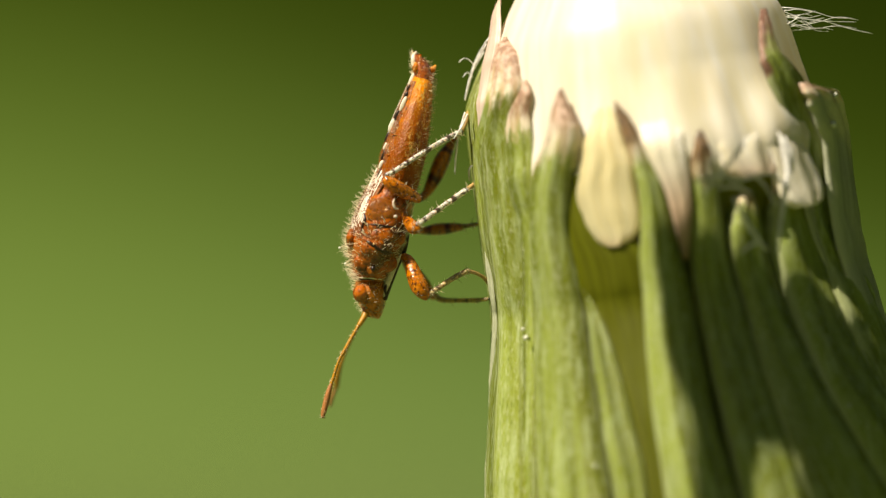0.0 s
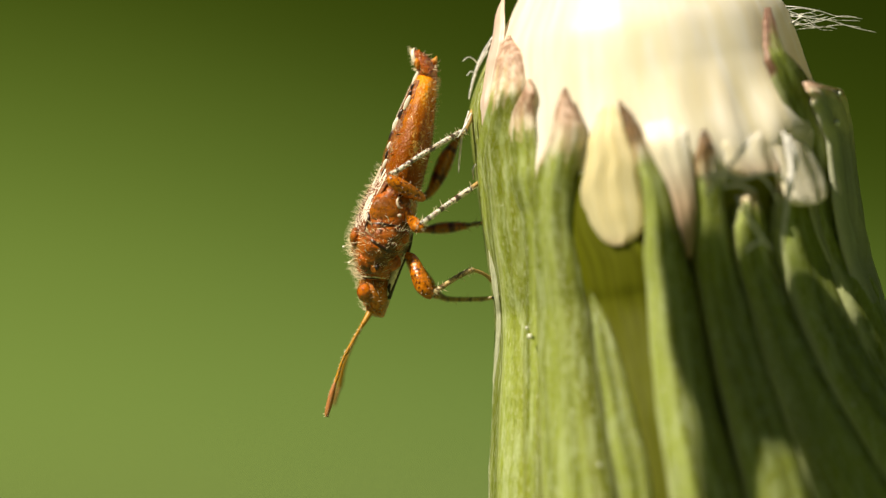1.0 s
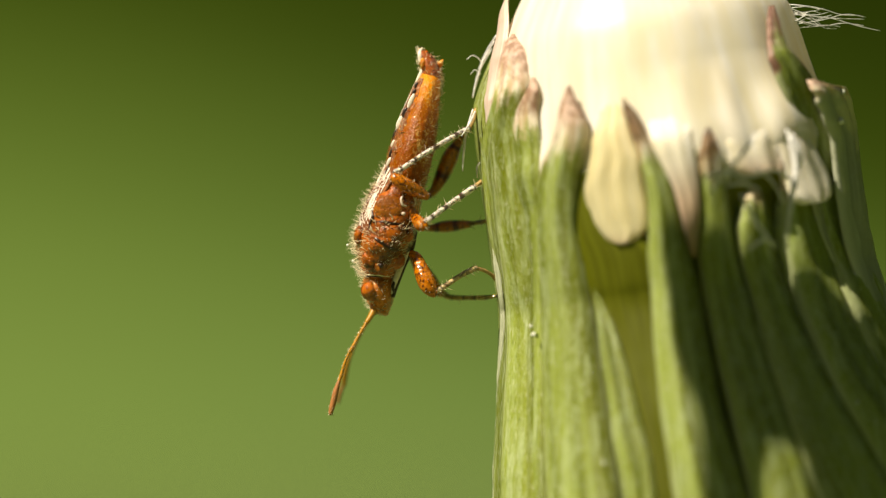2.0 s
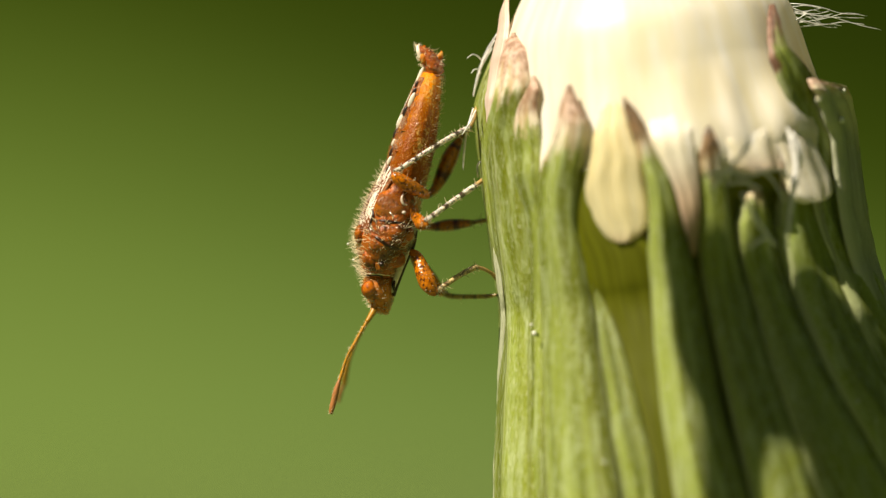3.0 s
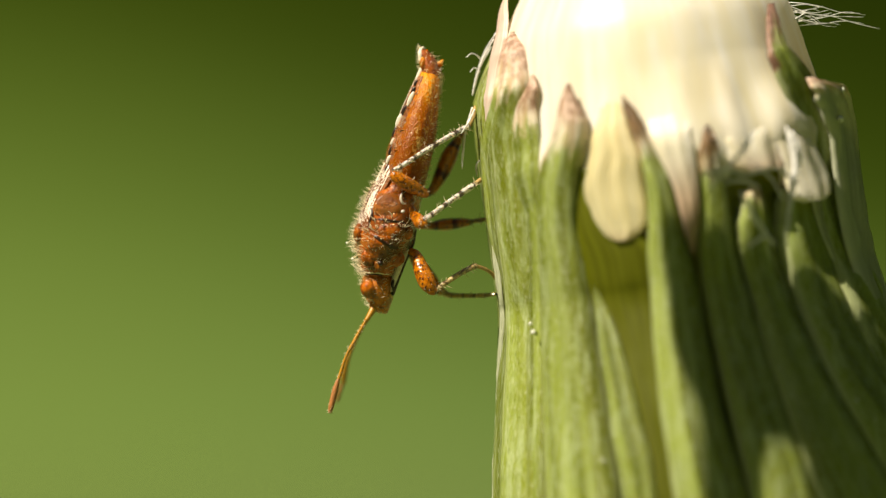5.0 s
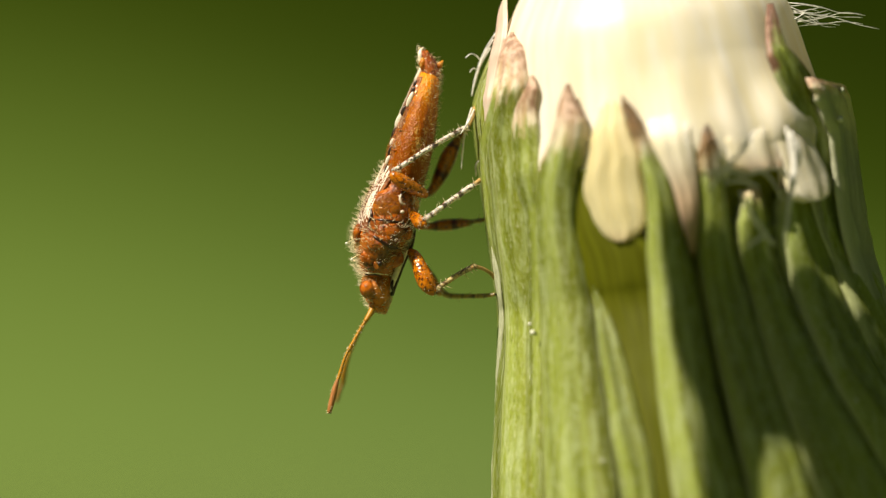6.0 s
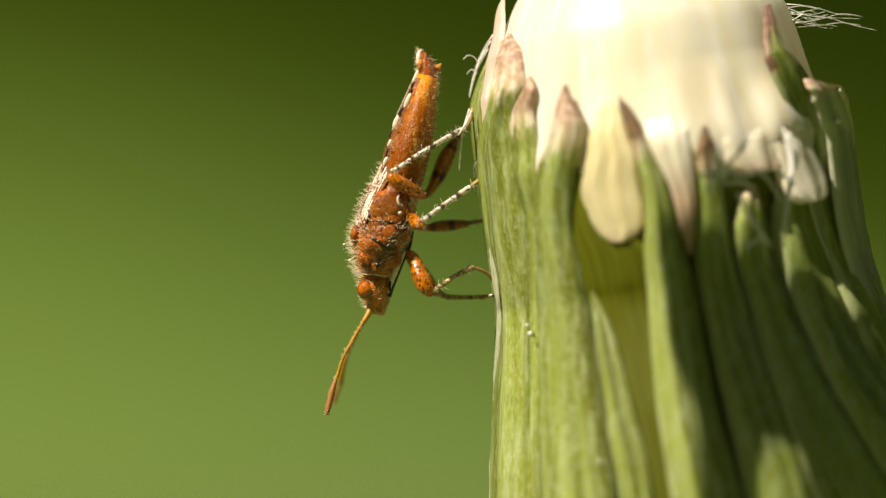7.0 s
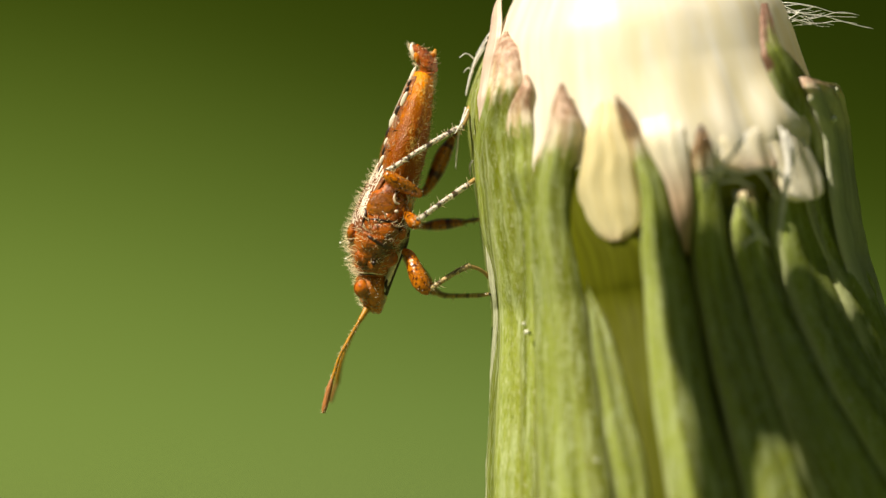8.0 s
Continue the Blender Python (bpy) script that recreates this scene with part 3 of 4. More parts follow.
def skirt(turn, h, r):
    """Where the pappus bulges out over the sunken scales."""
    a = max(0.0, 1 - abs(turn - 26) / 34.0)
    b = max(0.0, 1 - abs(h - 650) / 120.0)
    fray = 8 * noise.noise(Vector((turn / 5, h / 160, 2)))
    w = 5 + 9 * min(1.0, max(0.0, (h - 520) / 100.0))
    m = min(1.0, 2.5 * max(0.0, 1 - abs(turn - 46) / w)) * min(1.0, max(0.0, (h - 512) / 25.0)) * min(1.0, max(0.0, (730 - h) / 130.0))
    return (9 + fray) * a * (2 - a) * b * (2 - b) + m * m * (3 - 2 * m) * max(0.0, girth(h) + 24 - dip(turn, h) - r)


def front(u, v, lift):
    """Depth of the head's near surface at (u, v), raised by lift."""
    h = (882 - v) / 0.976
    r = max(girth(h) + 22, float(np.interp(h, [q[0] for q in TUFT], [q[1] for q in TUFT], left=0)))
    off = u - (1272 - 0.155 * h)
    return -math.sqrt(max(100.0, r * r - off * off)) - lift


def build_dandelion():
    foot = FOOT - AXIS * 330 * U
    ground_at = Vector((foot.x + 0.035, foot.y + 0.01, 0))
    plant = thing("dandelion", ground_at, "closed dandelion seed head with green bracts and cream pappus", "flower")
    # stem, bowed from the ground up to the head
    s = Shape()
    line = [(ground_at.lerp(foot, t) + Vector((0.012 * math.sin(t * math.pi), 0, 0))) for t in (0, 0.2, 0.4, 0.6, 0.8, 0.93, 1.0)]
    rows = [((q.x / U) + 784, 441 - (q.z - EYE_HEIGHT) / U, q.y / U, 150 - 55 * t) for q, t in zip(line, (0, 0.2, 0.4, 0.6, 0.8, 0.93, 1.0))]
    part("stem", s.tube(rows, 20, 6), STEM, plant, "smooth pale green hollow stem")
    # body of the head
    prof = [(h, max(girth(h) - 44 - 0.25 * max(0, h - 470), 20)) for h in range(-334, 640, 34)]
    tips = [min(1.0, max(0.0, (h - 330) / 260.0)) for h, _ in prof]
    part("receptacle", revolve(prof, 96, 0.008, tips), CORE, plant, "pale inner bracts packed round the head")
    part("pappus", revolve([tuple(r) for r in smooth_line(TUFT, 5)], 144, 0.011, seed=3.0, inset=0.0, swell=skirt), PAPPUS, plant, "silky cream-white bundle of unopened pappus")
    # scales seen edge-on and on the far side: turn, half width, top, rise, lean, flare, blunt, dryness
    scales = [(-108, 9.0, 760, -24, 2, 0, 0.0, 1), (-93, 13.0, 852, -8, 0, 2, 0.85, 0.3), (88, 10, 640, -6, 0, 8, 0.6, 0.2), (101, 10, 660, 2, -2, 12, 0.5, 0.3)]
    rng = random.Random(5)
    turn = 114.0
    while turn < 236:
        scales.append((turn, 9.5, rng.uniform(620, 830), rng.choice((-2, 6)), rng.uniform(-4, 4), rng.uniform(0, 12), 0.2, 1))
        turn += rng.uniform(15.5, 17.5)
    for k, (turn, half, top, rise, lean, flare, blunt, dry) in enumerate(scales):
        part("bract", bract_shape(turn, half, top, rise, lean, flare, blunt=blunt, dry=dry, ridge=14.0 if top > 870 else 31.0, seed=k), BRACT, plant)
    part("bract_margin", ribbon_shape([(392, 864, 869), (450, 872, 880), (500, 879, 888), (550, 884, 893), (620, 881, 890), (700, 874, 884), (800, 869, 880), (882, 867, 879)], 17, 12, 0.0, wavy=2.0, seed=77), MARGIN, plant, "thin silvery edge of a bract")
    part("bract", ribbon_shape([(-6, 890, 896, 34), (30, 884, 900, 24), (70, 877, 897, 12), (110, 868, 888, 4), (160, 861, 881), (210, 859, 877), (260, 860, 873)], -4, 12, 0.0, seed=20), PAPER, plant, "thin papery bract with a pale upright tip")
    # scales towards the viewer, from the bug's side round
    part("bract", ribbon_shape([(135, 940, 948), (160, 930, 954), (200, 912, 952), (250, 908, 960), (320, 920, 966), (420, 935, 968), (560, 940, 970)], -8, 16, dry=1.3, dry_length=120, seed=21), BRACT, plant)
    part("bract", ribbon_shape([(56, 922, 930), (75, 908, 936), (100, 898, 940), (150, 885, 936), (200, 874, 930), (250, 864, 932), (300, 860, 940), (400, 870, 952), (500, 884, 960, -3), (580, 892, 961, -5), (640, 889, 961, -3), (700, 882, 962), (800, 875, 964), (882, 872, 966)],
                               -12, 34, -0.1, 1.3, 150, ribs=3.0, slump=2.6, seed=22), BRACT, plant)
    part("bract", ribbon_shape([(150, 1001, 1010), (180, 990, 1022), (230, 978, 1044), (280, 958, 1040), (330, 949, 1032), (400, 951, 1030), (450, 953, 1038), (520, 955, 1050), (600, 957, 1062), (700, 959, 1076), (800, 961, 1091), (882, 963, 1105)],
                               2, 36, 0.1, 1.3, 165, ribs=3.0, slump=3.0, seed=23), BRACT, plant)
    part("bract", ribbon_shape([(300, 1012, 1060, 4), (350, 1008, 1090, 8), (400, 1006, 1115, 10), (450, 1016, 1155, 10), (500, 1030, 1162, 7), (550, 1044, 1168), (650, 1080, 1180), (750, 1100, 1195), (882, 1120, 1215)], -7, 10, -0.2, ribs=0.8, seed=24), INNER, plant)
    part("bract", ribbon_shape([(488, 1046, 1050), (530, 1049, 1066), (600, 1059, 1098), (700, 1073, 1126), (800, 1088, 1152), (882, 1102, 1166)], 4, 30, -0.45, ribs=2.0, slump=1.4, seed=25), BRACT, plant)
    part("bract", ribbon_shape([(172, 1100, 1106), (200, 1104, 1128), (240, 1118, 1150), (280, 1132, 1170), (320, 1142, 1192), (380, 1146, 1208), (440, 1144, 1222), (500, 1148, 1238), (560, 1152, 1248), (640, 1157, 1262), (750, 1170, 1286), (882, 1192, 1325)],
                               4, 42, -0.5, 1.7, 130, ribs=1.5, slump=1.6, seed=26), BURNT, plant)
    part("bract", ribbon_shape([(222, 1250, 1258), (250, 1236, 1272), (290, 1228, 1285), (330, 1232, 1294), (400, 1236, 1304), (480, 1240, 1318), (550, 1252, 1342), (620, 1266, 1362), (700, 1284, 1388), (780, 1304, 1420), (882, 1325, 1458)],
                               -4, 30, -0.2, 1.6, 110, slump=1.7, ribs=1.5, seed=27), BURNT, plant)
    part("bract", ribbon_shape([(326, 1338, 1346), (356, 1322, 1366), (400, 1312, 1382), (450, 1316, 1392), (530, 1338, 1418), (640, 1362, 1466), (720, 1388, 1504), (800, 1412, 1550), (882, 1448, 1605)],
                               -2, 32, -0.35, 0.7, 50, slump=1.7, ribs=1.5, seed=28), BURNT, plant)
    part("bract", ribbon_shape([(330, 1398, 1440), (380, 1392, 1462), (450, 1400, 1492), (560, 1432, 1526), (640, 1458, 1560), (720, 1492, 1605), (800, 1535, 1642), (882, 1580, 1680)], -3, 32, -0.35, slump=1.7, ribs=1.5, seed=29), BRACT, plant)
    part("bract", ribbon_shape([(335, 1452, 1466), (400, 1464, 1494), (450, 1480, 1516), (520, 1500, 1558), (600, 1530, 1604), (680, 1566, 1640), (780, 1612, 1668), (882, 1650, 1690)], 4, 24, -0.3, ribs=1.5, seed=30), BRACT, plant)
    part("bract", ribbon_shape([(8, 1365, 1370), (40, 1362, 1381), (80, 1362, 1394), (120, 1372, 1426), (160, 1390, 1448), (200, 1414, 1460), (250, 1442, 1478), (300, 1458, 1488), (400, 1476, 1504), (500, 1506, 1534)],
                               14, 10, 0.2, 1.2, 150, ribs=1.0, seed=31), LEAF, plant, "green bract with a dry purple edge")
    part("bract", ribbon_shape([(139, 1432, 1440, 30), (149, 1437, 1468, 38), (156, 1441, 1496, 42), (170, 1447, 1505, 42), (200, 1458, 1512, 36), (250, 1472, 1522, 30), (350, 1484, 1532, 25), (400, 1492, 1546, 24), (450, 1504, 1570, 24), (550, 1540, 1614, 20), (700, 1612, 1660, 10), (882, 1664, 1700, 0)],
                               0, 7, -0.2, 0.9, 50, thick=5.0, ribs=3.0, seed=32), SILVER_LEAF, plant, "silvery green bract bent outwards at its tip")
    part("bract", ribbon_shape([(296, 1286, 1380), (330, 1280, 1396), (380, 1286, 1402), (460, 1310, 1410)], -9, 10, -0.2, ribs=1.0, seed=33), INNER, plant)
    part("bract_margin", ribbon_shape([(336, 1450, 1460), (370, 1458, 1474), (410, 1471, 1486), (440, 1484, 1495), (462, 1494, 1499)], 22, 8, 0.0, low=900, wavy=0.6, seed=78), MARGIN, plant, "thin silvery edge of a bract")
    # limp pale florets and the ragged lower edge of the pappus
    part("floret", ribbon_shape([(130, 1080, 1116, -60), (180, 1068, 1112, -34), (230, 1050, 1114, -8), (280, 1041, 1136), (330, 1031, 1142), (375, 1040, 1149), (408, 1060, 1146), (424, 1080, 1130), (430, 1096, 1116)],
                                6, 12, 0.0, 0.55, 60, thick=7, ribs=2.5, low=900, loose=True, wavy=1.5, seed=41), FLORET, plant, "limp cream floret with a rounded end")
    part("pappus_lobe", ribbon_shape([(140, 1112, 1214, -66), (180, 1128, 1222, -42), (220, 1144, 1228, -14), (250, 1152, 1230), (300, 1172, 1237), (350, 1195, 1241), (400, 1212, 1239), (452, 1226, 1233)],
                                     8, 12, 0.1, 1.3, 230, thick=8, ribs=2.0, low=900, loose=True, wavy=1.6, seed=42), PAPPUS, plant, "narrow cream strip of pappus over the bracts")
    part("pappus_lobe", ribbon_shape([(140, 1250, 1370, -60), (190, 1262, 1382, -32), (230, 1274, 1392, -10), (250, 1278, 1394, -2), (285, 1296, 1396, 2), (306, 1325, 1388, 4)], 6, 12, 0.1, 0.7, 70, thick=8, ribs=3.0, low=900, loose=True, wavy=2.5, seed=43), PAPPUS, plant)
    part("pappus_lobe", ribbon_shape([(140, 1310, 1380, -66), (180, 1332, 1398, -42), (220, 1354, 1420, -12), (260, 1374, 1442), (310, 1392, 1464, 7), (345, 1404, 1471, 13), (358, 1426, 1458, 14)], 9, 14, 0.2, thick=8, ribs=2.0, low=900, loose=True, wavy=1.5, seed=44), PAPPUS, plant, "broad cream flap of pappus over the bracts")
    # wet specks, coloured pale to stand in for sun glints
    for u, v, r in ((936, 592, 4.5), (930, 577, 3), (984, 735, 4), (978, 640, 4), (980, 580, 3), (1228, 697, 6.5), (1068, 818, 3), (1524, 710, 3), (1476, 215, 6), (1476, 164, 5)):
        turn, h = spot(u, v, 30)
        q = around(turn, h, girth(h) + (18 if u < 960 else 48 if u == 1476 else 27) - 0.9 * dip(turn, h))
        part("wet_speck", Shape().ball(784 + q.x / U, 441 - (q.z - EYE_HEIGHT) / U, q.y / U, r), DROP, plant)
    # loose pappus hairs
    loose = [[(1378, 232, 4, 2), (1387, 262, 12, 5), (1393, 300, 16, 5.5), (1386, 345, 16, 4.5), (1374, 440, 10, 2.5)],
             [(1402, 300, 12, 2), (1398, 270, 16, 6), (1386, 240, 8, 4)],
             [(1326, 238, 6, 2), (1308, 262, 12, 3), (1285, 292, 14, 3), (1242, 342, 12, 2)],
             [(1236, 318, 10, 2), (1262, 308, 14, 3), (1310, 314, 18, 3), (1358, 304, 16, 2.4), (1396, 330, 14, 3)],
             [(1296, 345, 12, 3), (1318, 385, 14, 3.5), (1338, 415, 14, 4), (1356, 436, 10, 3)],
             [(1310, 440, 10, 2), (1325, 428, 16, 3), (1342, 420, 14, 3)],
             [(1320, 300, 8, 1.5), (1350, 322, 14, 2.5), (1372, 360, 12, 1.5)],
             [(1268, 330, 8, 1.5), (1300, 326, 16, 3), (1330, 338, 10, 1.5)]]
    loose = [[(u, v, front(u, v, lift + 30), r * 1.15) for u, v, lift, r in line] for line in loose]
    loose += [
             [(838, 192, -20, 1.5), (826, 235, -30, 2.2), (822, 270, -30, 2), (820, 302, -25, 0.8)],
             [(842, 196, -40, 1.5), (832, 218, -50, 2.2), (818, 240, -55, 1)],
             [(850, 286, -20, 2), (845, 296, -22, 2), (846, 314, -20, 1)],
             [(880, 60, 0, 1.2), (862, 90, 5, 1.8), (848, 125, 8, 1.8), (838, 168, 10, 1.2)],
             [(876, 72, -25, 1.2), (856, 108, -20, 1.8), (843, 150, -15, 2.2), (838, 172, -15, 1.2)],
             [(872, 84, 20, 1.2), (852, 118, 20, 1.8), (843, 146, 18, 1.2)],
             [(856, 112, 0, 1.1), (846, 100, -3, 1.0), (836, 97, -5, 0.9), (827, 104, -6, 0.6)],
             [(852, 130, 0, 1.1), (842, 122, -3, 0.9), (834, 130, -6, 0.6)]]
    for line in loose:
        part("pappus_hair", Shape().tube(line, 6, 5), STRAND, plant)
    rng = random.Random(11)
    for k in range(17):
        v0, d0 = rng.uniform(-6, 55), rng.uniform(-45, 0)
        end_u, end_v = rng.uniform(1440, 1545), rng.uniform(18, 52)
        if k == 0:
            v0, end_u, end_v = 12, 1558, 53
        line = [(1378, v0 + rng.uniform(-3, 6), d0, 0.8)]
        for t in (0.25, 0.5, 0.75, 1.0):
            line.append((1385 + (end_u - 1385) * t, v0 + (end_v - v0) * t ** 0.8 + rng.uniform(-5, 5), d0 * (1 - t) - 30, 0.85 - 0.4 * t))
        part("pappus_hair", Shape().tube(line, 5, 4), STRAND, plant)
    return plant


def blade_shape(rows):
    """A long folded leaf; rows: u, v, d and half width."""
    line = smooth_line(rows, 8)
    s = Shape()
    grid, uvs = [], []
    for i, r in enumerate(line):
        q = at(*r[:3])
        way = at(*line[min(i + 1, len(line) - 1)][:3]) - at(*line[max(i - 1, 0)][:3])
        side = way.cross(Vector((0, 0, 1))).normalized()
        up = side.cross(way).normalized()
        out, inn = [], []
        for j in range(9):
            x = j / 4 - 1
            out.append(q + side * (x * r[3] * U) + up * ((abs(x) * 9 + 3) * U))
            inn.append(q + side * (x * r[3] * U) + up * ((abs(x) * 9 - 3) * U))
        grid.append(out + inn[::-1])
        uvs.append([(j / 4 - 1, i / 8) for j in range(9)] + [(1 - j / 4, i / 8) for j in range(9)])
    b, n, m = s.grid(grid, uvs, True)
    s.cap(b, n, 0, True)
    s.cap(b, n, m - 1, False)
    return s


def build_shade_grass():
    """Unseen grass beside the stalk, added as a shade: two leaves arch over the head, shaped so that their shadow
    darkens one side of it.
    """
    root = at(2500, 0, 900)
    root.z = 0
    shade_grass = thing("unseen_shade_grass", root, "two unseen grass leaves added above the seed head to shade one side", "grass")
    low = 441 + EYE_HEIGHT / U
    rise = [(2420, low * 0.66, 760, 90), (2280, low * 0.33, 520, 80), (2080, 900, 120, 78), (1960, -300, -260, 70)]
    part("leaf", blade_shape([(2500, low, 900, 90), *rise, (1640, -820, -900, 60), (1180, -890, -1190, 56), (880, -900, -1115, 64), (690, -900, -1040, 62), (540, -900, -1003, 92), (430, -900, -1018, 76), (330, -900, -1068, 99),
                              (205, -900, -1146, 62), (152, -900, -1204, 38), (88, -900, -1268, 29), (40, -898, -1310, 20), (0, -896, -1350, 4)]), SHADE_LEAF, shade_grass)
    part("leaf", blade_shape([(2560, low, 860, 80), *[(u + 90, v - 40, d - 60, w) for u, v, d, w in rise], (1660, -880, -980, 60), (1150, -930, -1290, 56), (880, -935, -1220, 56), (660, -935, -1130, 62), (530, -935, -1090, 88), (440, -935, -1122, 78),
                              (368, -935, -1185, 62), (302, -935, -1232, 60), (246, -933, -1280, 58), (205, -930, -1325, 34), (170, -928, -1365, 4)]), SHADE_LEAF, shade_grass)


# ---- the bug ----
def bristles(stations, count, length, seed, lo=0.0, hi=1.0, arc=(0, 360), thick=0.9, back=0.35):
    """Hairs standing on a lofted body, leaning towards the tail."""
    s = Shape()
    rng = random.Random(seed)
    p = smooth_line(stations, 8)
    for _ in range(count):
        i = min(len(p) - 2, int(rng.uniform(lo, hi) * (len(p) - 1)))
        r = p[i] + (p[i + 1] - p[i]) * rng.random()
        dorsal, belly = at(r[0], r[1]), at(r[2], r[3])
        mid, half = (dorsal + belly) / 2, (dorsal - belly) / 2
        a = radians(rng.uniform(*arc))
        c, k = math.cos(a), math.sin(a)
        off = half * math.copysign(abs(c) ** 0.87, c) + FRONT * (r[4] * U * math.copysign(abs(k) ** 0.87, k))
        way = (half.normalized() * math.cos(a) / half.length + FRONT * math.sin(a) / (r[4] * U)).normalized()
        along = Vector((0.2, 0, 1))
        s.hair(mid + off * 0.99, way + along * rng.uniform(-0.1, back), length * rng.uniform(0.4, 1.3), thick * rng.uniform(0.7, 1.3), 0.6)
    return s


def limb_hairs(line, count, length, seed, thick=0.8):
    s = Shape()
    rng = random.Random(seed)
    p = smooth_line(line, 8)
    for _ in range(count):
        i = rng.randrange(len(p) - 1)
        r = p[i] + (p[i + 1] - p[i]) * rng.random()
        way = Vector((rng.gauss(0, 1), rng.gauss(0, 1), rng.gauss(0, 1))).normalized()
        run = (at(*p[i + 1][:3]) - at(*p[i][:3])).normalized()
        way = (way - run * way.dot(run)).normalized() + run * 0.35
        s.hair(at(*r[:3]) + way * r[3] * U * 0.8, way, length * rng.uniform(0.5, 1.3), thick)
    return s


ABDOMEN_ROWS = [(668, 338, 746, 356, 70), (681, 302, 757, 318, 78), (692, 262, 768, 270, 80), (704, 228, 774, 235, 74),
                (718, 192, 778, 195, 62), (731, 160, 780, 160, 48), (742, 137, 780, 140, 36), (746, 128, 778, 133, 28)]
THORAX_ROWS = [(672, 322, 752, 340, 74), (655, 350, 747, 362, 84), (642, 388, 741, 398, 90), (637, 418, 736, 428, 88), (640, 440, 726, 450, 76)]
PRONOTUM_ROWS = [(640, 396, 722, 426, 84), (631, 410, 731, 432, 95), (630, 428, 724, 445, 94), (634, 454, 714, 463, 80), (640, 478, 704, 484, 64), (646, 489, 699, 493, 52)]
HEAD_ROWS = [(646, 485, 702, 491, 44), (643, 498, 700, 502, 50), (645, 514, 698, 515, 50), (650, 530, 697, 531, 42), (657, 543, 693, 545, 30), (666, 552, 688, 555, 18), (673, 556, 684, 558, 8)]
WING_ROWS = ABDOMEN_ROWS[6:0:-1] + [(662, 333, 748, 352, 80), (648, 362, 744, 376, 86), (640, 392, 741, 400, 90)]
TAIL_ROWS = [(750, 136, 780, 139, 26), (747, 124, 783, 130, 31), (743, 110, 784, 118, 30), (741, 98, 778, 106, 26), (740, 88, 768, 96, 20), (742, 81, 757, 87, 11)]
TAIL_PIVOT = at(762, 110)


def skin(rows, u, v, power=0.9):
    """How far towards the viewer the near flank of a lofted body lies at (u, v)."""
    p = smooth_line(rows, 8)
    mid = (p[:, 1] + p[:, 3]) / 2
    k = int(np.argmin(abs(mid - v)))
    r = p[k]
    c = abs(2 * (u - (r[0] + r[2]) / 2) / max(1.0, abs(r[2] - r[0])))
    c = min(0.97, c) ** (1 / power)
    return r[4] * math.sqrt(1 - c * c) ** power


def leg(name, bug, femur, tibia, tarsus, femur_mat, tibia_mat, label, seed, hairs=26):
    f = part(name, Shape().tube(femur, 14, 6), femur_mat, bug, label)
    part("tibia", Shape().tube(tibia, 10, 6), tibia_mat, f, "thin shin with dark rings")
    part("tarsus", Shape().tube(tarsus, 8, 6), OLIVE_LEG if tibia_mat is OLIVE_LEG else TARSUS, f)
    u, v, d, r = tarsus[-1]
    claw = Shape()
    for side in (-1, 1):
        claw.tube([(u - 2, v - 1, d + 2 * side, 1.8), (u + 2, v + 1, d + 4 * side, 1.4), (u + 4, v + 4, d + 4 * side, 0.5)], 5, 3)
    part("claw", claw, SOOT, f)
    h = limb_hairs(tibia, hairs, 12, seed, 0.6)
    part("bristles", h, HAIR, f, "fine pale hairs")
    part("bristles", limb_hairs(femur, hairs, 9, seed + 50, 0.55), HAIR, f, "fine pale hairs")
    return f


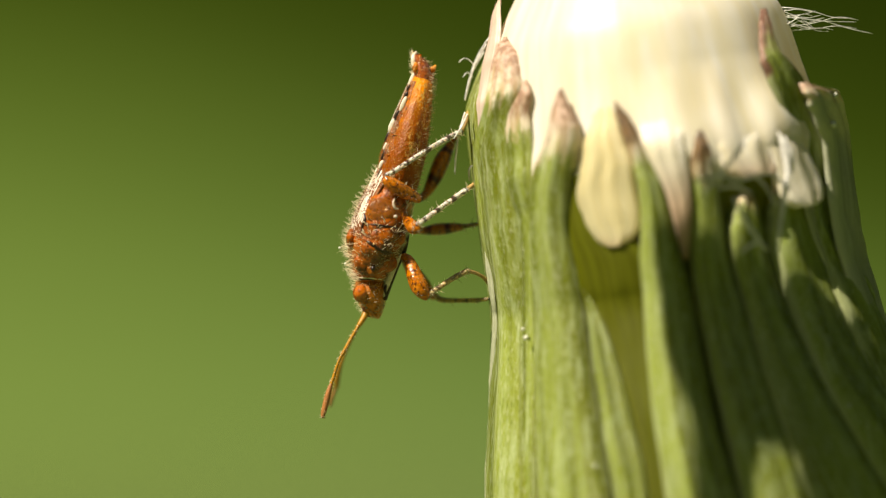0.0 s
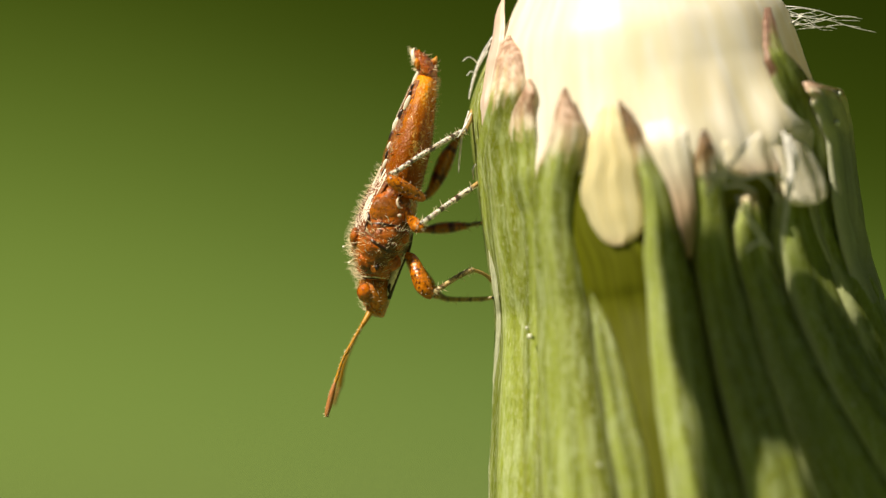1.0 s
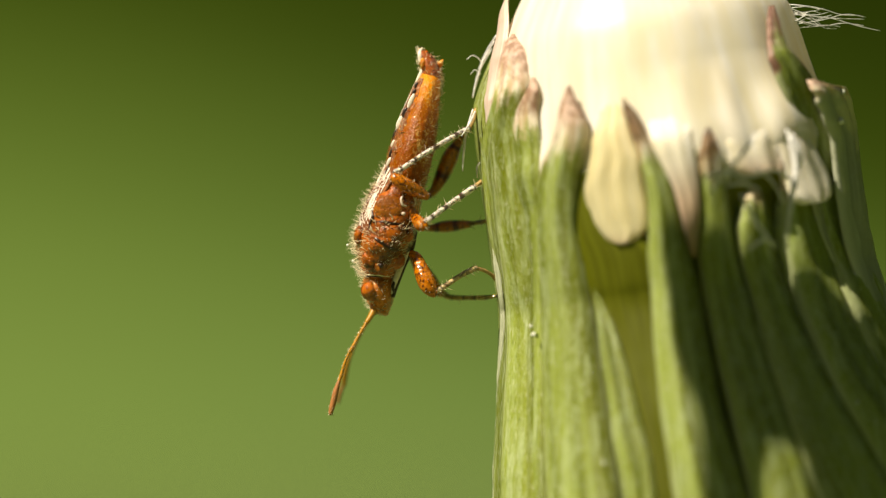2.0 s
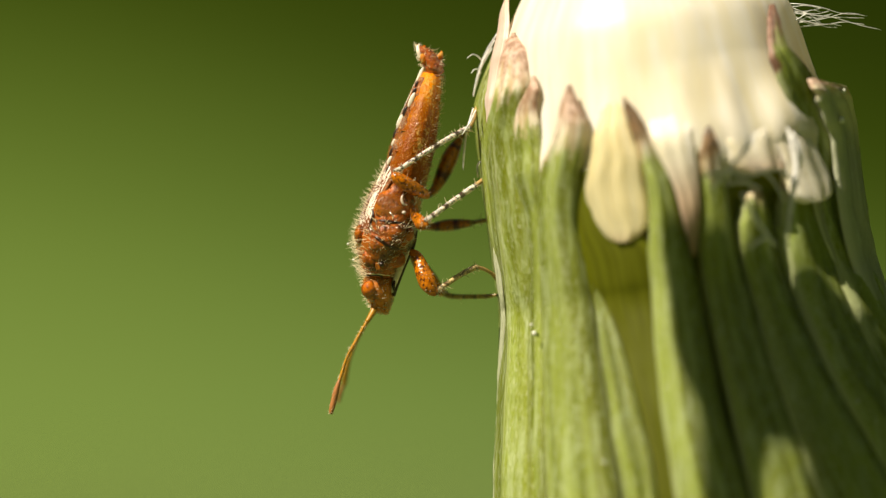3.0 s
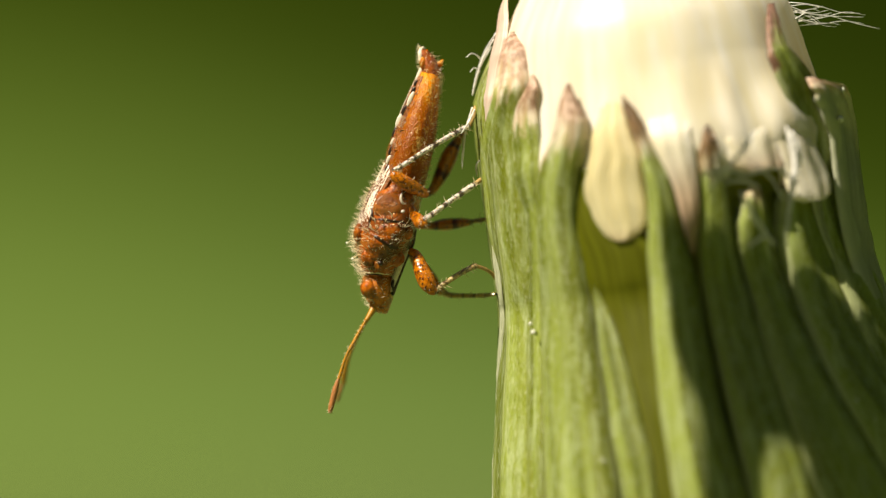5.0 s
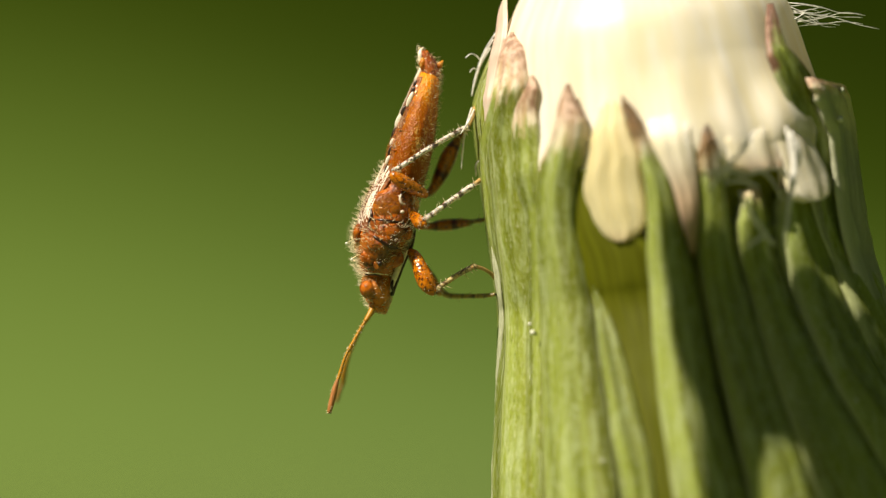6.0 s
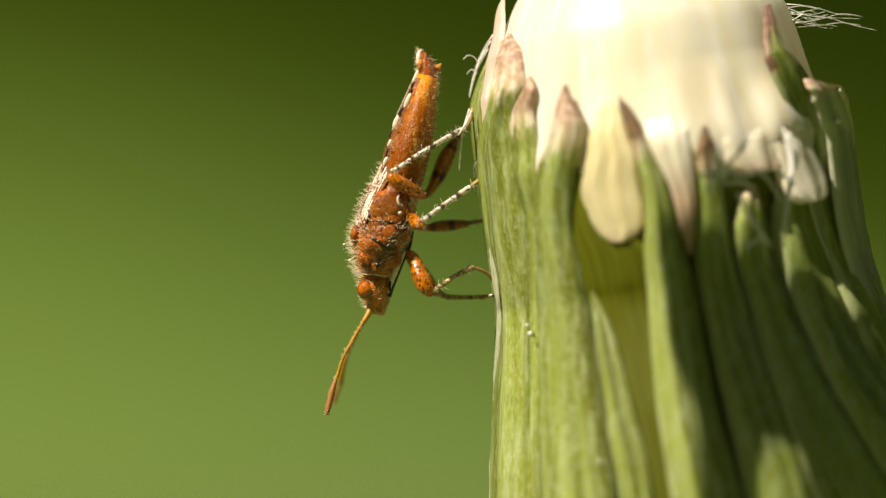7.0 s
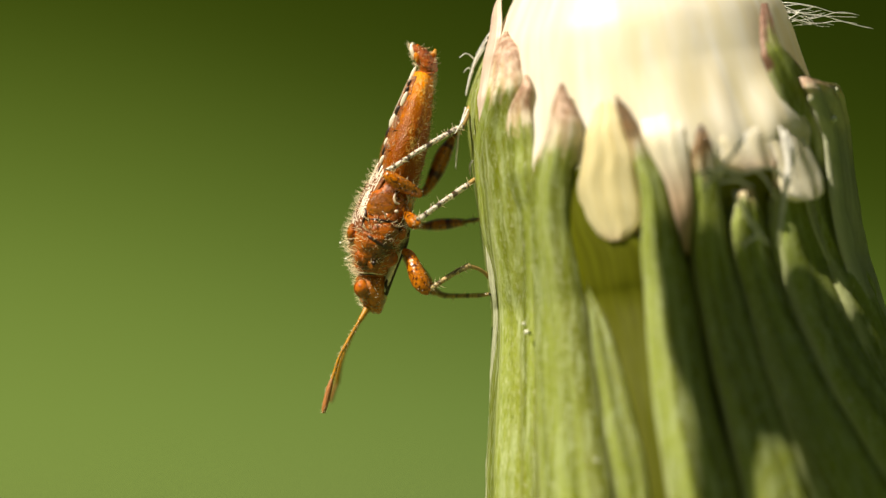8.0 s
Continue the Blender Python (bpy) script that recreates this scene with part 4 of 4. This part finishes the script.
def build_bug():
    bug = thing("bug", at(845, 400), "rusty orange hairy scentless plant bug climbing head down on the bracts", "bug")
    part("abdomen", Shape().loft(ABDOMEN_ROWS, 32, 6, 0.9, 1.6), ORANGE, bug, "translucent amber abdomen with pale specks")
    part("thorax", Shape().loft(THORAX_ROWS, 36, 7, 0.85, 3.5, 4), BROWN, bug, "pitted glossy brown thorax")
    part("pronotum", Shape().loft(PRONOTUM_ROWS, 36, 7, 0.85, 3.5, 9), BROWN, bug, "pitted hairy brown shield behind the head")
    head = part("head", Shape().loft(HEAD_ROWS, 28, 6, 0.9, 2.0, 2), HEADSHELL, bug, "rusty orange head")
    for side in (-1, 1):
        part("eye", Shape().ball(655, 511, 41 * side, 14, 14, 14, 24, 16), EYE, head, "round glossy amber eye")
        part("antenna_socket", Shape().ball(664, 541, 24 * side, 8, 8, 8), HEADSHELL, head)
    part("rostrum", Shape().tube([(697, 524, -24, 3.2), (704, 503, -28, 3.4), (719, 465, -30, 3.2), (732, 437, -28, 3.0), (738, 408, -24, 2.2)], 8, 5), SOOT, head, "thin black beak folded under the body")
    part("cheek_plate", Shape().tube([(694, 518, -26, 2), (699, 500, -32, 5), (709, 473, -38, 6), (719, 449, -36, 5.5), (728, 425, -30, 4), (733, 405, -26, 2)], 8, 5), CHALK, bug, "pale plate along the throat")
    part("brow", Shape().tube([(700, 494, -34, 1.5), (697, 505, -40, 3), (699, 517, -34, 1.5)], 7, 4), SOOT, head)
    for side in (-1, 1):
        part("eye_rim", Shape().ball(659, 512, 38 * side, 19, 19, 13, 18, 10), GLOSSY, head)
    ring = [(655 + 14 * math.cos(k * math.pi / 8), 511 + 14 * math.sin(k * math.pi / 8), -44, 0.9) for k in range(17)]
    part("eye_ring", Shape().tube(ring, 6, 2), GLOSSY, head, "brown ring round the eye")
    part("ocellus", Shape().ball(678, 497, -46, 4, 4, 3), EYE, head)
    part("snout", Shape().tube([(664, 538, -30, 5), (676, 548, -22, 6), (686, 553, -10, 4)], 8, 5), HEADSHELL, head)
    # sutures and knobs of the flank
    flank = [((690, 367), 27, 23, 0), ((728, 374), 10, 14, 0), ((694, 411), 26, 17, 0), ((722, 412), 12, 15, 0), ((702, 460), 17, 15, 0), ((655, 458), 13, 17, 0)]
    for (u, v), ru, rv, d in flank:
        rows = PRONOTUM_ROWS if v > 440 else THORAX_ROWS
        part("side_plate", Shape().ball(u, v, 4 - skin(rows, u, v, 0.85), ru, rv, 8, 18, 10, -12), GLOSSY if v < 400 else BROWN, bug, "smooth domed plate of the flank")
    for line in ([(715, 344, 2), (712, 353, 3), (715, 362, 3), (721, 364, 2)], [(734, 348, 1.6), (737, 356, 2.4), (734, 364, 1.6)]):
        part("scent_gland", Shape().tube([(u, v, -skin(THORAX_ROWS, u, v, 0.85) - 11, r * 0.8) for u, v, r in line], 8, 5), GLAND, bug, "pale curled rim on the flank")
    part("scent_gland", Shape().ball(716, 377, -2 - skin(THORAX_ROWS, 716, 377, 0.85), 4, 3.4, 3), GLAND, bug)
    part("side_knob", Shape().ball(676, 468, -3 - skin(PRONOTUM_ROWS, 676, 468, 0.85), 4.2, 4.2, 4, 14, 9), SOOT, bug, "small shiny black knob")
    part("shoulder", Shape().ball(637, 414, -52, 9, 17, 22, 16, 10, 8), BROWN, bug, "blunt rust-red shoulder")
    part("collar", Shape().tube([(647, 484, -38, 1.2), (660, 484, -54, 2.2), (682, 486, -56, 1.8), (699, 489, -34, 1.2)], 8, 5), WING_PALE, bug, "pale narrow collar")
    def seam(rows, line, lift):
        return Shape().tube([(u, v, -skin(rows, u, v, 0.85) - lift, r) for u, v, r in line], 8, 5)

    part("suture", seam(PRONOTUM_ROWS, [(656, 412, 1.5), (668, 421, 3), (685, 433, 3.5), (700, 440, 4), (714, 438, 3), (724, 430, 1.5)], -1.2), SEAM, bug, "dark seam across the flank")
    part("suture", seam(THORAX_ROWS, [(662, 392, 1.2), (680, 391, 2.2), (700, 394, 2.2), (718, 396, 1.5)], 0.5), SEAM, bug)
    part("suture", seam(THORAX_ROWS, [(664, 345, 1.2), (661, 362, 2.4), (662, 380, 2.6), (656, 396, 1.5)], 3), SEAM, bug)
    part("suture", seam(PRONOTUM_ROWS, [(650, 487, 1.5), (672, 487, 2.4), (696, 491, 2.0)], -1), SEAM, bug)
    part("knob_pit", Shape().ball(676, 468, 2 - skin(PRONOTUM_ROWS, 676, 468, 0.85), 12, 13, 5, 16, 9), GLOSSY, bug, "round dark dimple of the flank")
    # wings along the back
    wing = part("wing", Shape().shell(WING_ROWS, (-55, 62), 3, 3), WING, bug, "leathery red-brown folded wing")
    corium_rows = [(689, 289, 760, 306, 78), (672, 319, 752, 338, 82), (653, 352, 746, 366, 89), (640, 387, 741, 400, 95), (636, 406, 736, 423, 97)]
    part("corium", Shape().shell(corium_rows, (-4, 50), 4, 4), CORIUM, wing, "silvery pale streaked forewing base")
    for line, w in (([(692, 296), (680, 325), (666, 352), (655, 385), (646, 414)], 4.5), ([(684, 290), (669, 325), (656, 358), (648, 392)], 3),
                    ([(676, 310), (660, 342), (648, 376), (642, 400)], 2.6), ([(686, 318), (672, 346), (660, 380), (654, 404)], 2.4),
                    ([(739, 138), (724, 172), (709, 206), (697, 250), (690, 290)], 0.8)):
        rows = [(u, v, -(skin(THORAX_ROWS if v > 322 else ABDOMEN_ROWS, u, v) + 2), w * (0.5 if k in (0, len(line) - 1) else 1)) for k, (u, v) in enumerate(line)]
        part("vein", Shape().tube(rows, 7, 5), WING_PALE, wing, "raised pale wing vein")
    # chequered margin of the abdomen
    margin = [(744, 133, 5, 12, 1), (738, 150, 4, 5, 0), (734, 163, 5, 6, 0), (729, 178, 6, 12, 1), (718, 198, 6, 8, 0), (709, 215, 7, 11, 1),
              (701, 236, 5, 9, 0), (697, 253, 4, 6, 1), (694, 268, 4, 8, 0), (690, 285, 5, 7, 1), (687, 300, 3.5, 7, 0), (684, 314, 4.5, 6, 1)]
    for u, v, ru, rv, white in margin:
        part("margin_plate", Shape().ball(u, v, -skin(ABDOMEN_ROWS, u + 3, v), ru * 0.7, rv * 1.2, 1.6, 12, 8, 24), CHALK if white else SOOT, bug, "white margin plate" if white else "black margin plate")
    for v, u0, u1, d in ((160, 738, 780, 47), (195, 724, 777, 60), (232, 708, 773, 72), (268, 698, 767, 78)):
        part("segment_ring", Shape().tube([(u0, v, -d * 0.8, 1.0), ((u0 + u1) / 2, v + 4, -d - 1, 1.4), (u1 - 6, v + 5, -d * 0.62, 1.0)], 6, 4), ORANGE, bug)
    # tail capsule
    tail = part("tail_capsule", Shape().loft(TAIL_ROWS, 24, 6, 0.9, 2.5, 6), TAIL, bug, "glossy rust-red tip of the abdomen", pivot=TAIL_PIVOT)
    part("clasper", Shape().tube([(772, 116, -14, 7), (779, 107, -16, 5.5), (784, 98, -16, 1.2)], 8, 5), ORANGE, tail, "pale blunt spike")
    part("clasper", Shape().tube([(746, 106, -14, 5), (743, 96, -15, 4.5), (742, 88, -13, 3.5), (746, 80, -12, 1.2)], 8, 5), WING_PALE, tail, "pale frayed point")
    part("clasper", Shape().tube([(753, 106, -18, 5), (752, 94, -16, 4.5), (754, 85, -12, 2)], 8, 5), BROWN, tail)
    part("clasper", Shape().ball(750, 110, -22, 6, 12, 6, 12, 8, -10), ORANGE, tail)
    part("clasper", Shape().ball(767, 112, -22, 9, 13, 7, 12, 8, -20), TAIL, tail)
    part("tail_ring", Shape().tube([(747, 130, -14, 2), (758, 138, -26, 2.6), (772, 140, -24, 2.4), (782, 134, -10, 2)], 6, 4), BROWN, tail)
    part("bristles", bristles(TAIL_ROWS, 70, 10, 21, 0.2, 1.0, thick=0.7), HAIR, tail, "fine pale hairs")
    # hairs
    part("bristles", bristles(PRONOTUM_ROWS, 190, 16, 1, 0.0, 1.0, (-35, 70), 0.6), HAIR, bug, "dense golden-white hairs")
    part("bristles", bristles(THORAX_ROWS, 110, 16, 2, 0.0, 1.0, (-35, 40), 0.6), HAIR, bug, "dense golden-white hairs")
    part("bristles", bristles(corium_rows, 70, 15, 31, 0.0, 1.0, (-20, 30), 0.6), HAIR, wing, "golden-white hairs standing on the forewing edge")
    part("bristles", bristles(THORAX_ROWS, 120, 13, 12, 0.45, 1.0, (50, 140), 0.85, 1.2), HAIR, bug, "short white hairs lying on the flank")
    part("bristles", bristles(PRONOTUM_ROWS, 120, 10, 13, 0.0, 0.9, (50, 140), 0.65, 1.2), HAIR, bug, "short white hairs lying on the flank")
    part("bristles", bristles(HEAD_ROWS, 120, 11, 3, 0.0, 0.98, (-40, 120), 0.55), HAIR, head, "dense golden-white hairs")
    part("bristles", bristles(ABDOMEN_ROWS, 260, 10, 4, 0.0, 1.0, (130, 235), 0.5), HAIR, bug, "short pale hairs")
    # two hairs with a drop at the tip, pale to stand in for its glint
    for root, tip in (((642, 452), (627, 460)), ((638, 424), (617, 432))):
        drop = part("dewy_hair", Shape().tube([(*root, -40, 0.7), ((root[0] + tip[0]) / 2, (root[1] + tip[1]) / 2 - 2, -44, 0.6), (*tip, -46, 0.5)], 5, 4), HAIR, bug)
        part("drop", Shape().ball(*tip, -46, 2.4, 2.4, 2.4, 10, 7), DROP, drop, "tiny bright drop")
    # feelers
    near = [(664, 546, -26, 6), (658, 557, -30, 5), (650, 570, -34, 3.8)]
    ant = part("antenna", Shape().tube(near, 10, 5), ANTENNA, bug, "jointed amber feeler with a dusky club")
    l2 = [(651, 568, -34, 2.8), (638, 590, -36, 2.7), (626, 612, -38, 3.2), (620, 622, -38, 2.8)]
    l3 = [(620, 621, -38, 2.2), (612, 640, -38, 2.4), (606, 660, -38, 3.0), (602, 672, -38, 2.8)]
    l4 = [(602, 671, -38, 2.8), (597, 688, -38, 5.0), (592, 708, -38, 5.4), (588, 724, -38, 4.6), (586, 732, -38, 2.2)]
    part("joint", Shape().tube(l2, 8, 6), ANTENNA, ant)
    part("joint", Shape().tube(l3, 8, 6), ANTENNA, ant)
    part("club", Shape().tube(l4, 10, 6), CLUB, ant, "dusky purple-brown club")
    hs = limb_hairs(l2, 70, 5, 31, 0.5)
    for q in (l3, l4):
        more = limb_hairs(q, 60, 4, 32, 0.5)
        base = len(hs.v)
        hs.v += more.v
        hs.uv += more.uv
        hs.tip += more.tip
        hs.f += [tuple(base + i for i in f) for f in more.f]
    part("bristles", hs, HAIR, ant, "fine pale hairs")
    far = part("antenna", Shape().tube([(664, 546, 26, 6), (658, 557, 34, 5), (650, 570, 44, 3.8)], 10, 5), ANTENNA, bug, "jointed amber feeler with a dusky club")
    part("joint", Shape().tube([(651, 568, 44, 3.2), (636, 594, 70, 3.2), (622, 624, 96, 3.4)], 8, 6), ANTENNA, far)
    part("joint", Shape().tube([(622, 624, 96, 3), (614, 646, 112, 4.5), (609, 668, 126, 5.5), (608, 684, 136, 4)], 8, 6), ANTENNA, far)
    part("club", Shape().tube([(607, 683, 136, 3), (600, 700, 146, 4), (596, 716, 154, 3)], 8, 6), CLUB, far)
    # legs
    leg("front_leg", bug, [(728, 446, -52, 6), (739, 454, -58, 9), (748, 478, -66, 14), (758, 500, -72, 16), (768, 514, -74, 11), (775, 517, -74, 6)],
        [(772, 514, -74, 5), (790, 503, -70, 4.6), (816, 486, -58, 4.6), (840, 474, -44, 5), (846, 473, -40, 4)],
        [(845, 473, -40, 3.4), (858, 477, -30, 3.4), (870, 484, -20, 3.6), (880, 493, -12, 5)], ORANGE_LEG, PALE_LEG, "amber front leg with dark spots", 41, 30)
    leg("front_leg", bug, [(728, 450, 52, 6), (742, 470, 58, 11), (760, 496, 60, 15), (778, 515, 58, 9), (786, 520, 56, 6)],
        [(784, 518, 56, 6), (798, 525, 50, 5), (830, 526, 30, 4.2), (862, 525, 12, 4.4)],
        [(860, 525, 12, 3.8), (870, 524, 4, 3.6), (880, 522, 0, 3)], SHADED_LEG, OLIVE_LEG, "far front leg with dark rings, coloured darker for shade", 42, 12)
    leg("middle_leg", bug, [(730, 378, -60, 8), (738, 386, -74, 10), (746, 395, -96, 12), (750, 397, -110, 10), (752, 394, -116, 6)],
        [(750, 395, -112, 5.5), (770, 380, -92, 5), (800, 358, -64, 5), (836, 333, -36, 5.6), (842, 329, -32, 4)],
        [(840, 330, -32, 4), (848, 324, -26, 4), (856, 318, -18, 4)], ORANGE_LEG, DOTTED_LEG, "amber middle leg bent towards the viewer", 43, 34)
    leg("middle_leg", bug, [(736, 398, 56, 6), (760, 402, 62, 6), (784, 400, 64, 10), (806, 398, 60, 10), (834, 395, 50, 6)],
        [(832, 395, 50, 4.5), (846, 393, 36, 4), (858, 391, 20, 4)],
        [(856, 391, 20, 3.4), (862, 390, 12, 3.4), (868, 388, 6, 3)], SHADED_LEG, OLIVE_LEG, "banded far middle leg, coloured darker for shade", 44, 12)
    leg("hind_leg", bug, [(756, 346, -62, 8), (744, 340, -78, 11), (722, 328, -92, 13), (704, 316, -98, 11), (696, 310, -98, 7)],
        [(698, 306, -98, 4.5), (716, 296, -92, 4.5), (752, 272, -74, 4.5), (800, 243, -50, 5), (832, 226, -30, 5.5)],
        [(830, 227, -30, 4), (838, 212, -22, 4.5), (842, 198, -12, 4), (846, 186, -2, 3)], ORANGE_LEG, DOTTED_LEG, "amber hind leg with a hairy pale shin", 45, 60)
    leg("hind_leg", bug, [(758, 346, 56, 6), (770, 334, 62, 8), (784, 308, 66, 13), (798, 276, 64, 14), (810, 254, 58, 9), (815, 246, 54, 6)],
        [(813, 248, 54, 5), (822, 236, 44, 4.5), (834, 222, 30, 4.5)],
        [(832, 224, 30, 3.6), (838, 214, 22, 3.6), (844, 204, 12, 3)], SHADED_LEG, SHADED_LEG, "mottled far hind leg, coloured darker for shade", 46, 14)
    return bug, tail


build_ground()
build_backdrop()
dandelion = build_dandelion()
build_shade_grass()
bug, tail_capsule = build_bug()


# ---- what moves: the tip of the abdomen pumps ----
def motions():
    home = TAIL_PIVOT - ORIGIN[bug]

    def bent(turn, right, down):
        return pose(home.x + right * U, home.y, home.z - down * U, 0, turn, 0)

    walk(tail_capsule, [
        (0.0, bent(9, 1.5, 7)), (0.2, bent(7, 1, 6)), (0.3, bent(3, 0, 4)), (0.4, bent(-8, -3, -2.5)), (0.5, bent(-9, -3.5, -3.5)),
        (0.7, bent(-7, -3, -2.5)), (1.0, bent(-4, -2, -1)), (1.3, bent(-1, -1, 1.5)), (1.7, bent(3, 0, 3)), (2.5, bent(6, 1, 5)),
        (2.65, bent(2, 0, 2)), (2.8, bent(-8, 0, -5)), (3.0, bent(-6.5, 0.5, -4.5)), (3.3, bent(-2, 0, -1.5)), (3.5, bent(0, 0, 0)),
        (4.0, bent(2, 0.5, 1)), (4.4, bent(5, 1, 4)), (4.7, bent(7, 1, 6)), (5.8, bent(9, 1.5, 7)), (6.3, bent(10, 2, 8)),
        (7.0, bent(12, 2, 9)), (7.35, bent(11, 2, 8)), (7.5, bent(-8, -4, -2.5)), (7.6, bent(-10, -1, -4)), (8.0, bent(-9, 2.5, -5.7))])


motions()
